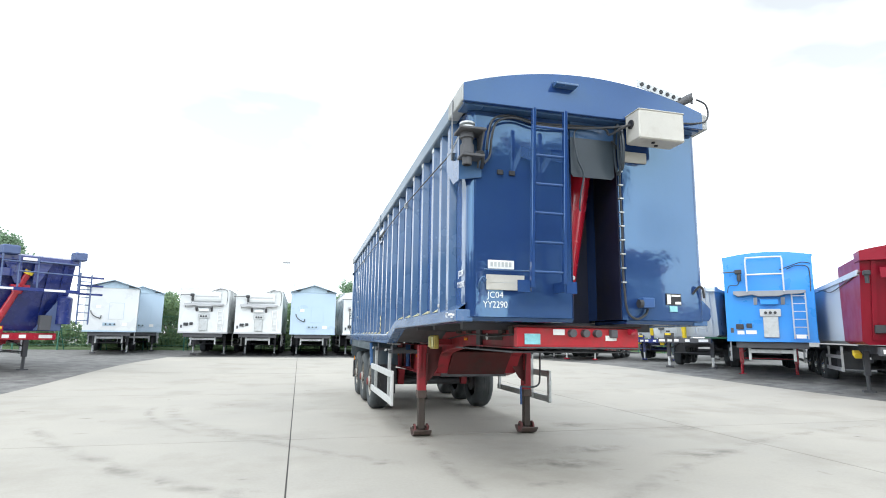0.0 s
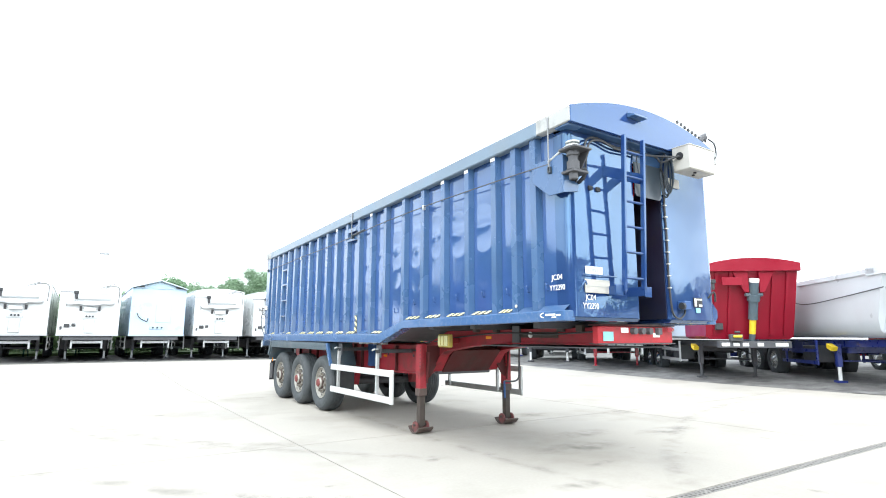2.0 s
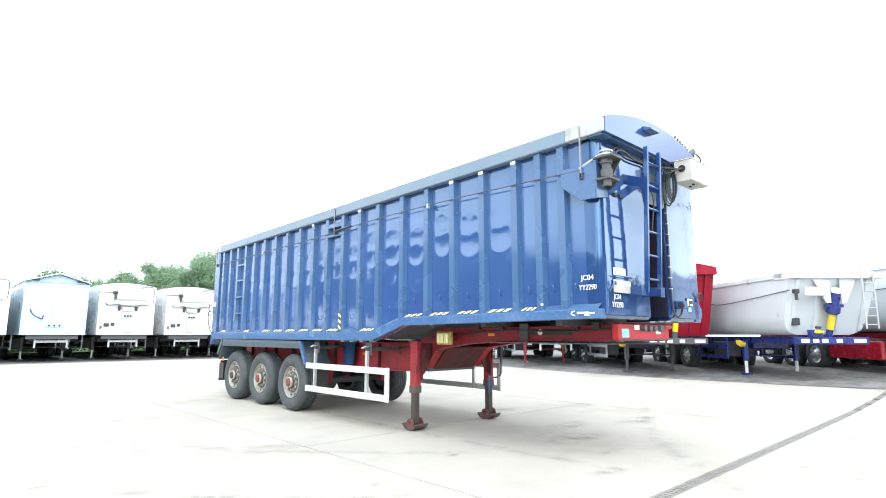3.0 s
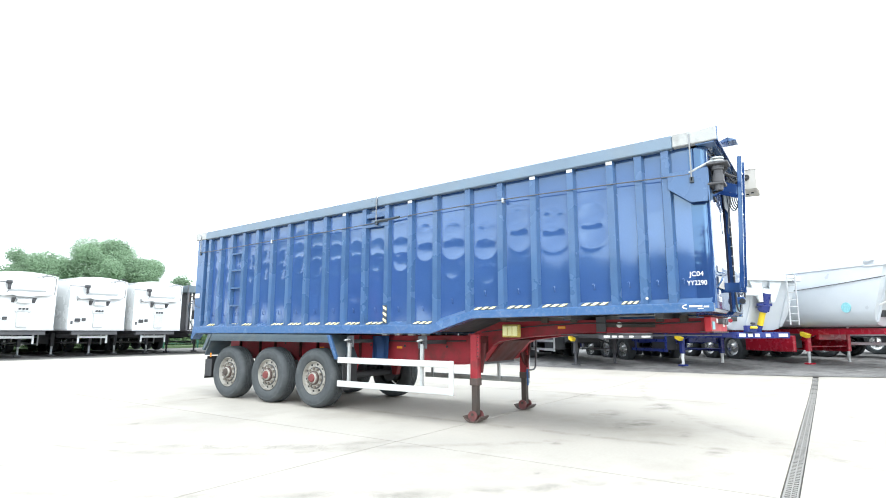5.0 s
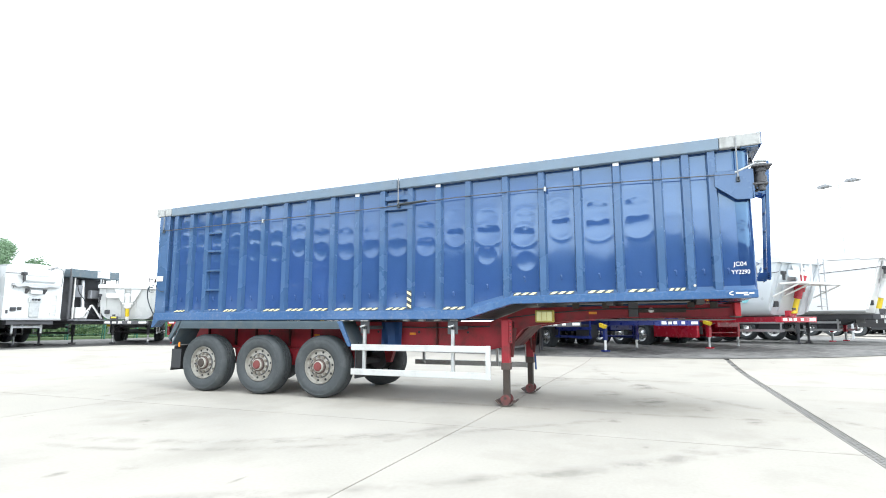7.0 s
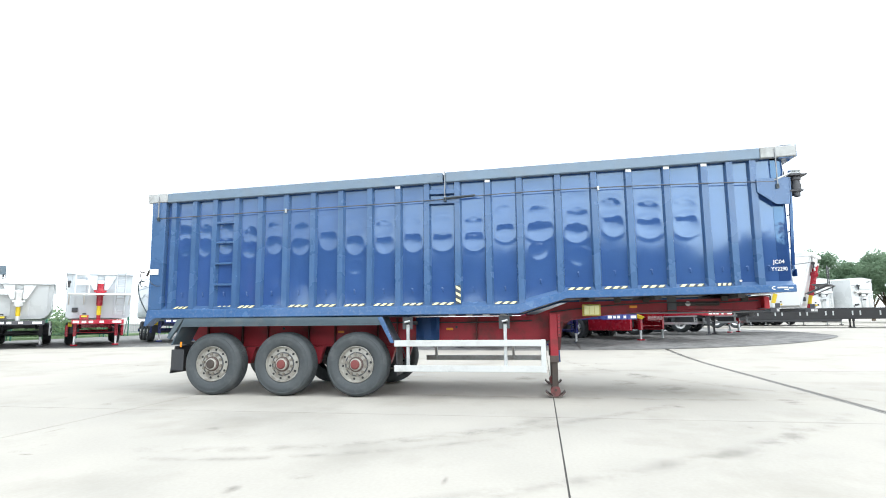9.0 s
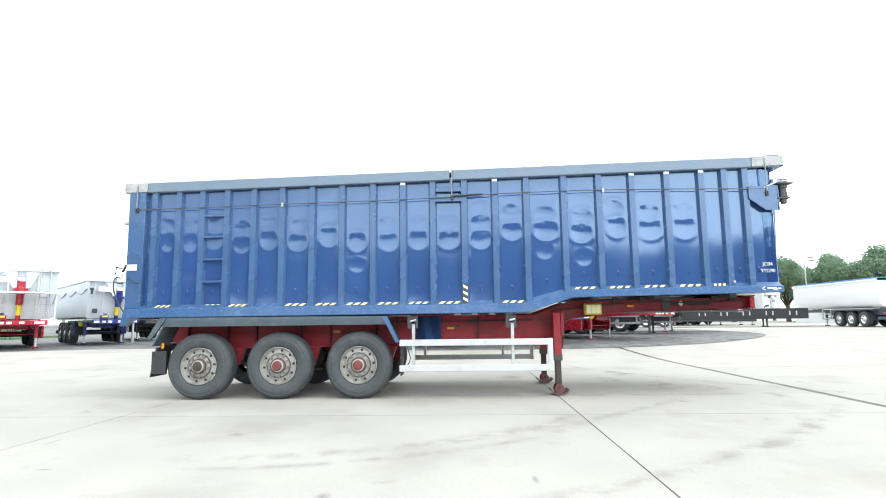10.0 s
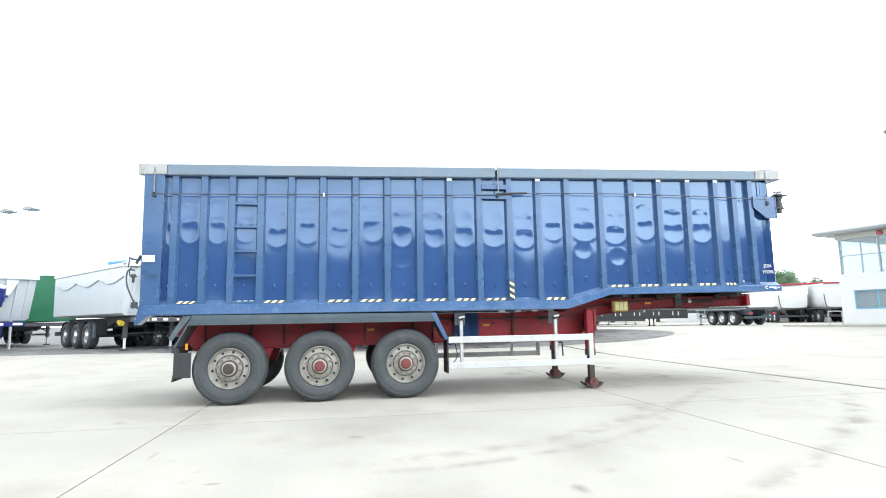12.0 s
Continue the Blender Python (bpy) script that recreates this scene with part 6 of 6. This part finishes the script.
# trees seen over the trailers, then a loose unseen belt, added to darken reflections
spots = [(ash, 8.4, 82.4, 0.99), (wood_oak, 11.0, 80.0, 0.78), (ash, 14.7, 83.3, 1.04), (wood_oak, 16.8, 80.8, 0.80), (ash, 18.5, 74.1, 1.08), (wood_oak, 11.5, 68.0, .56), (ash, 22.5, 66.0, .72), (ash, 30.5, 64.0, .66), (ash, 6.0, 72.0, .85), (ash, 10.0, 74.0, .8), (wood_oak, 1.0, 84.0, .58), (ash, -6.0, 84.0, .6),
         (wood_oak, -14.0, 66.0, .4), (ash, -16.5, 56.0, .5), (ash, -21.8, 46.5, .88), (wood_oak, -30.0, 46.0, .6), (ash, -7.0, 52.0, .5), (ash, -10.5, 51.0, .52), (ash, -4.0, 53.0, .48),
         (wood_oak, 66.0, -32.0, .82), (wood_oak, 60.0, -39.5, .80), (wood_oak, 66.0, -37.5, .84), (ash, 82.0, -24.0, .7), (wood_oak, 66.0, -54.0, .72), (ash, 57.0, -58.0, .7), (wood_oak, 60.0, -68.0, .75), (ash, 84.0, -40.0, .9), (wood_oak, 44.0, -66.0, 1.0), (ash, 36.0, -70.0, 1.1), (unseen_oak, 8.0, -28.0, 1.35), (unseen_oak, 14.5, -29.0, 1.5), (unseen_ash, 2.5, -27.0, 1.35), (unseen_oak, -6.0, -34.0, 1.3)]
for k in range(46):
    a = radians(176 + 146 * k / 45)
    r = 62 + rng.uniform(-6, 12)
    x, y = 2 + r * math.sin(a), 8 + r * math.cos(a)
    spots.append((unseen_oak if k % 3 else unseen_ash, x, y, rng.uniform(.84, 1.10)))
for src, x, y, s in spots:
    t = copy_thing(src, pose(x, y, 0.3, 0, 0, rng.uniform(0, 360)))
    t.scale = (s, s, s * rng.uniform(.92, 1.06))
oak.scale = (1.06, 1.06, .90)
wood_oak.scale = (.86, .86, .84)
unseen_oak.scale = unseen_ash.scale = (.8, .8, .75)
ash.scale = (.8, .8, .78)
for t in (oak, wood_oak, ash, unseen_oak, unseen_ash):
    tagged(t, group="trees round the yard")

# overgrown bank behind the fence
vs, fs = [], []
rng = random.Random(5)
cl = []
for k in range(120):
    x = -26 + 62 * k / 119
    cl.append((Vector((x, 46.5 + rng.uniform(-1, 1.5), .5 + rng.uniform(.1, .9))), rng.uniform(.8, 1.5)))
    if -12 < x < 0 and k % 2:
        cl.append((Vector((x, 47.5, 2.2 + rng.uniform(0, 1.4))), rng.uniform(.8, 1.4)))
vs, fs = leaf_cloud(cl, 300, .14, rng)
me = bpy.data.meshes.new("hedge")
me.from_pydata(vs, [], fs)
me.materials.append(M_LEAF_B)
tagged(new("hedge", me), "overgrown green hedge behind the fence", "hedge", kind="stuff")

M_FENCE = material("green_fence_paint", (0.03, 0.13, 0.085), 0.5, vary=0.15)
bank = box(-30, 40, 43.2, 60, -.1, .30)
tagged(part("grass_bank", bank, M_LEAF_B), "rough grass verge behind the fence", "verge", kind="structure")
fence = thing("mesh_fence", "green steel mesh fence with raking stays", "fence")
for k in range(26):
    x = -26 + 2.6 * k
    post = part("post", box(x - .04, x + .04, 42.5, 42.58, .1, 2.6, .005), M_FENCE, fence)
    part("stay", rod((x, 42.6, 1.9), (x + .2, 43.1, .15), .03, 6), M_FENCE, post)
for k in range(25):
    x = -26 + 2.6 * k
    bm = bmesh.new()
    for z in (.5, 1.0, 1.5, 2.0, 2.5):
        rod((x, 42.52, z), (x + 2.6, 42.52, z), .010, 4, bm)
    for q in range(13):
        rod((x + .2 * q, 42.51, .42), (x + .2 * q, 42.51, 2.6), .006, 4, bm)
    part("mesh_panel", bm, M_FENCE, fence)

# ---------------------------------------------------------------- lamp posts
M_POLE = material("grey_pole_paint", (0.55, 0.57, 0.58), 0.5, vary=0.1)
M_GREYLAMP = material("grey_lamp_housing", (0.30, 0.31, 0.32), 0.5, vary=0.1)


def lamp_post(x, y, tall, heads, turn):
    root = thing("street_lamp", "slim grey lamp post with flat lamp heads", "lamp post")
    part("pole", rod((0, 0, -.3), (0, 0, tall), .06, 10, r2=.04), M_POLE, root)
    for s in heads:
        arm = part("arm", rod((0, 0, tall - .05), (s * .6, 0, tall + .05), .025, 6), M_POLE, root)
        part("lamp_head", prism([(s * .45, tall + .06), (s * .6, tall + .16), (s * 1.05, tall + .12), (s * 1.15, tall + .02), (s * 1.05, tall - .03), (s * .5, tall - .01)][::1], "y", -.22, .22, bevel=.02), M_GREYLAMP, arm)
    root.matrix_basis = pose(x, y, height(x, y), 0, 0, turn)
    return root


lamp_post(-0.6, 50.0, 7.4, (-1,), 0)
lamp_post(22.7, 28.3, 6.7, (-1, 1), 62)
lamp_post(29.5, -3.6, 8.6, (-1, 1), 40)
for x, y in ((60, -31), (64, -33.5)):
    lamp_post(x, y, 7.6, (-1,), 30)

# ---------------------------------------------------------------- distant trailers on the far apron
far_white = box_trailer("walking_floor_trailer", "white box trailer in a distant row", M_WHITEBODY, M_WHITE, M_DARK, top=3.9)
far_white.matrix_basis = pose(43.0, -11.6, .40, 0, 0, -62)
tagged(far_white, group="distant row of trailers")
for k in range(1, 3):
    copy_thing(far_white, pose(43.0 + 0.4 * k, -11.6 - 3.2 * k, .40, 0, 0, -62))
quarter = tipper("tub_tipper", "white tub tipper with bright blue top sheet, parked alone", M_FARWHITE, M_GREY_MUD, M_GREY_MUD, M_GALV, M_DARK, top=3.15, has_ladder=False, length=9.6, leg_y=3.3)
part("top_sheet", box(-1.32, 1.32, .4, 9.7, 3.155, 3.215, .02), M_SKYBLUE, quarter)
for x in (-1.12, 1.12):
    part("wheel_cover", box(x - .16, x + .16, 4.6, 8.75, 1.10, 1.22, .03), M_GREY_MUD, quarter)
for x in (-.95, .95):
    part("tail_lamp", box(x - .18, x + .18, 9.66, 9.72, .82, .94, .01), M_GLOSS_RED, quarter)
part("tail_frame", box(-1.27, 1.27, 9.61, 9.70, 1.15, 1.32, .01), M_DARK, quarter)
place(quarter, 38.75, -18.4, -88)
other = place(tipper("tub_tipper", "white tub tipper seen from behind", M_FARWHITE, M_DARK, M_DARK, M_GALV, M_DARK, top=3.4, has_ladder=False), 46.5, -32.5, -65)
part("tail_trim", hose([(-1.2, 10.52, 2.5), (-1.1, 10.52, 1.55), (-.8, 10.52, 1.32), (.8, 10.52, 1.32), (1.1, 10.52, 1.55), (1.2, 10.52, 2.5)], .04, 6), M_DARK, other)
copy_thing(other, pose(43.3, -34.2, .40, 0, 0, 65))
copy_thing(other, pose(39.8, -36.5, .40, 0, 0, 65))
flat = thing("flatbed_trailer", "long low black flatbed trailer", "trailer")
part("deck", box(-1.25, 1.25, 0, 14.0, .60, 1.36, .02), M_INK, flat)
for q in range(9):
    for dy in (0, .42):
        part("stake_pocket", box(-1.29, -1.251, .7 + 1.5 * q + dy, .78 + 1.5 * q + dy, .86, 1.16), M_GALV, flat)
running_gear(flat, 14.0, M_BLACK, M_BLACK, M_BLACK, reflect=False, guard=M_BLACK)
flat.matrix_basis = pose(34.6, -15.3, .40, 0, 0, -19.3)
red_shed = thing("long_shed", "low white shed with a red roof edge", "shed")
part("wall", box(-14, 14, 0, 6, -.3, 3.9, .02), M_WHITEBODY, red_shed)
part("roof_edge", box(-14.2, 14.2, -.2, 6.2, 3.9, 4.08, .02), M_GLOSS_RED, red_shed)
red_shed.matrix_basis = pose(48.0, -40.0, .35, 0, 0, 35)

# ---------------------------------------------------------------- yard office
M_RENDER = material("white_render", (0.72, 0.73, 0.72), 0.7, vary=0.05, grain=1.5)
M_ROOF = material("grey_metal_roof", (0.42, 0.46, 0.48), 0.35, 0.4, vary=0.08)
M_FRAME = material("blue_window_frame", (0.20, 0.42, 0.55), 0.4, vary=0.08)
M_SOFFIT = material("pale_cladding", (0.62, 0.62, 0.58), 0.6, vary=0.06)
glass = bpy.data.materials.new("window_glass")
glass.use_nodes = True
gb = glass.node_tree.nodes["Principled BSDF"]
gb.inputs["Base Color"].default_value = (0.72, 0.84, 0.90, 1)
gb.inputs["Roughness"].default_value = 0.03
gb.inputs["Transmission Weight"].default_value = 0.75
gb.inputs["IOR"].default_value = 1.45

office = thing("yard_office", "two-storey white office with curved grey roof and corner glazing", "building")
L, D = 13.0, 8.0


def wall_with_holes(holes, z0, z1):
    """The front wall, 0.3 m thick, with openings (x0, x1, za, zb)."""
    bm = bmesh.new()
    xs = sorted({0, L, *[h[0] for h in holes], *[h[1] for h in holes]})
    zs = sorted({z0, z1, *[h[2] for h in holes], *[h[3] for h in holes]})
    for xa, xb in zip(xs, xs[1:]):
        for za, zb in zip(zs, zs[1:]):
            if not any(h[0] <= xa and xb <= h[1] and h[2] <= za and zb <= h[3] for h in holes):
                box(xa, xb, 0, .3, za, zb, bm=bm)
    bmesh.ops.remove_doubles(bm, verts=bm.verts, dist=.001)
    return bm


low = [(.75, 3.2, 1.0, 2.15), (5.0, 7.4, 1.0, 2.15), (9.0, 11.4, 1.0, 2.15)]
part("wall", wall_with_holes(low, -.3, 3.15), M_RENDER, office)
part("wall", box(0, .3, .3, D, -.3, 3.15), M_RENDER, office)
part("wall", box(L - .3, L, .3, D, -.3, 5.2), M_RENDER, office)
part("wall", box(.3, L - .3, D - .3, D, -.3, 5.2), M_RENDER, office)
part("floor_slab", box(.3, L - .3, .3, D - .3, 2.95, 3.15), M_SOFFIT, office)
part("eaves_band", box(0, L - .3, 0, .3, 5.3, 5.62), M_SOFFIT, office)
part("eaves_band", box(0, .3, .3, D, 5.3, 5.62), M_SOFFIT, office)
part("alarm_box", box(2.3, 2.62, -.12, -.003, 5.34, 5.58, .04), M_GLOSS_RED, office)
part("roof", prism([(-.9, 5.62), (-1.0, 5.80), (-.6, 6.02), (4.0, 6.45), (9.2, 6.2), (9.2, 5.62)], "x", -.85, L + .8, bevel=.04), M_ROOF, office)
for k, (xa, xb, za, zb) in enumerate(low):
    w = part("window", box(xa, xb, .10, .115, za, zb), glass, office)
    w.visible_shadow = False
    for x in (xa, (xa + xb) / 2 - .04, xb - .08):
        part("frame", box(x, x + .08, .06, .16, za, zb, .005), M_FRAME, w)
    for z in (za, zb - .08):
        part("frame", box(xa, xb, .065, .155, z, z + .08, .005), M_FRAME, w)
for k in range(6):
    xa = .1 + 2.1 * k
    w = part("window", box(xa, xa + 2.1, .12, .135, 3.2, 5.3), glass, office)
    w.visible_shadow = False
    part("frame", box(xa, xa + .07, .07, .18, 3.15, 5.3, .005), M_ROOF, w)
    part("frame", box(xa, xa + 2.1, .075, .175, 4.25, 4.31, .005), M_ROOF, w)
for k in range(3):
    ya = .3 + 2.3 * k
    w = part("window", box(.12, .135, ya, ya + 2.3, 3.2, 5.3), glass, office)
    w.visible_shadow = False
    part("frame", box(.07, .18, ya, ya + .07, 3.15, 5.3, .005), M_ROOF, w)
bar = part("bike_hoop", hose([(-1.1, .5, .0), (-1.1, .5, .8), (-1.0, .5, .9), (-.4, .5, .9), (-.3, .5, .8), (-.3, .5, .0)], .035, 8), M_GALV, office)
office.matrix_basis = pose(22.1, -17.8, .40, 0, 0, 197)
part("kerb", box(-2.6, L, -1.9, -.01, -.12, .10, .03), M_CONCRETE, office, "raised concrete path along the wall")

# ---------------------------------------------------------------- marks on the concrete
def mark_material(name, colour, strength, scale, stretch):
    m = bpy.data.materials.new(name)
    m.use_nodes = True
    n, l = m.node_tree.nodes, m.node_tree.links
    out, b = n["Material Output"], n["Principled BSDF"]
    b.inputs["Base Color"].default_value = (*colour, 1)
    b.inputs["Roughness"].default_value = 0.9
    tc = n.new("ShaderNodeTexCoord")
    uv = n.new("ShaderNodeUVMap")
    uv.uv_map = "span"
    sep = n.new("ShaderNodeSeparateXYZ")
    l.new(uv.outputs["UV"], sep.inputs["Vector"])
    ns = n.new("ShaderNodeTexNoise")
    ns.inputs["Scale"].default_value = scale
    ns.inputs["Detail"].default_value = 6
    ns.inputs["Roughness"].default_value = 0.65
    l.new(tc.outputs["Object"], ns.inputs["Vector"])
    r = n.new("ShaderNodeMapRange")
    r.inputs["From Min"].default_value = 0.42
    r.inputs["From Max"].default_value = 0.70
    l.new(ns.outputs["Fac"], r.inputs["Value"])
    mu = n.new("ShaderNodeMath")
    mu.operation = "MULTIPLY"
    l.new(r.outputs["Result"], mu.inputs[0])
    l.new(sep.outputs["X"], mu.inputs[1])
    mu2 = n.new("ShaderNodeMath")
    mu2.operation = "MULTIPLY"
    mu2.inputs[1].default_value = strength
    l.new(mu.outputs["Value"], mu2.inputs[0])
    tr = n.new("ShaderNodeBsdfTransparent")
    mx = n.new("ShaderNodeMixShader")
    l.new(mu2.outputs["Value"], mx.inputs["Fac"])
    l.new(tr.outputs["BSDF"], mx.inputs[1])
    l.new(b.outputs["BSDF"], mx.inputs[2])
    l.new(mx.outputs["Shader"], out.inputs["Surface"])
    return m


M_MARK = mark_material("tyre_mark", (0.12, 0.112, 0.095), 0.26, 2.6, 1)
M_STAIN = mark_material("oil_stain", (0.09, 0.08, 0.065), 0.5, 3.2, 1)


def strip_mesh(name, rows, mat):
    """rows of (left, middle, right) places; the mark fades to both edges."""
    bm = bmesh.new()
    uv = bm.loops.layers.uv.new("span")
    vs = [[bm.verts.new((p[0], p[1], height(p[0], p[1]) + .004)) for p in r] for r in rows]
    wt = [[0, 1, 0]] * len(rows)
    for j in range(len(rows) - 1):
        end = min(1, j / 2, (len(rows) - 2 - j) / 2)
        end2 = min(1, (j + 1) / 2, (len(rows) - 2 - (j + 1)) / 2)
        for i in range(2):
            f = bm.faces.new((vs[j][i], vs[j][i + 1], vs[j + 1][i + 1], vs[j + 1][i]))
            vals = (wt[j][i] * end, wt[j][i + 1] * end, wt[j + 1][i + 1] * end2, wt[j + 1][i] * end2)
            for lp, w in zip(f.loops, vals):
                lp[uv].uv = (max(0, w), 0)
    bmesh.ops.recalc_face_normals(bm, faces=bm.faces)
    return part(name, bm, mat, marks)


marks = tagged(new("ground_marks"), "faint tyre marks and oil stains on the concrete", "marks", kind="structure")


def tyre_arc(cx, cy, r, a0, a1, width=.30):
    rows = []
    n = 28
    for k in range(n + 1):
        a = radians(a0 + (a1 - a0) * k / n)
        rows.append([(cx + (r + o) * math.cos(a), cy + (r + o) * math.sin(a)) for o in (-width / 2, 0, width / 2)])
    strip_mesh("tyre_mark", rows, M_MARK)


def oil_stain(x, y, rx, ry):
    bm = bmesh.new()
    uv = bm.loops.layers.uv.new("span")
    c = bm.verts.new((x, y, height(x, y) + .005))
    ring = [bm.verts.new((x + rx * math.cos(a), y + ry * math.sin(a), height(x, y) + .005)) for a in [2 * math.pi * k / 20 for k in range(20)]]
    for k in range(20):
        f = bm.faces.new((c, ring[k], ring[(k + 1) % 20]))
        for lp, w in zip(f.loops, (1, 0, 0)):
            lp[uv].uv = (w, 0)
    part("oil_stain", bm, M_STAIN, marks)


tyre_arc(2.56, 12.44, 4.82, -182, -118, .34)
tyre_arc(2.56, 12.44, 5.20, -178, -126, .22)
tyre_arc(9.35, 16.45, 14.68, -154, -124, .36)
tyre_arc(9.35, 16.45, 12.75, -150, -128, .30)
tyre_arc(0.24, 8.04, 2.41, -172, -96, .30)
tyre_arc(12.0, -6.0, 14.0, 95, 190, .35)
tyre_arc(40.0, 7.4, 38.25, 174, 186, .26)
rs = random.Random(4)
for x, y, rx, ry in ((3.1, 6.2, .9, .35), (3.9, 6.9, .7, .3), (5.2, 6.4, .8, .3), (2.6, 5.4, .3, .14), (1.0, 6.6, .12, .10), (6.4, 8.2, .6, .3), (1.6, 4.9, .3, .2), (4.6, 8.8, .5, .3), (-1.2, 12.3, .16, .12), (-3.0, 10.4, .14, .12), (-2.4, 13.6, .22, .12), (0.4, 15.1, .2, .15), (-4.2, 8.0, .14, .1)):
    oil_stain(x, y, rx, ry)
for k in range(90):
    oil_stain(rs.uniform(-6, 13), rs.uniform(1, 28), rs.uniform(.03, .16), rs.uniform(.025, .12))
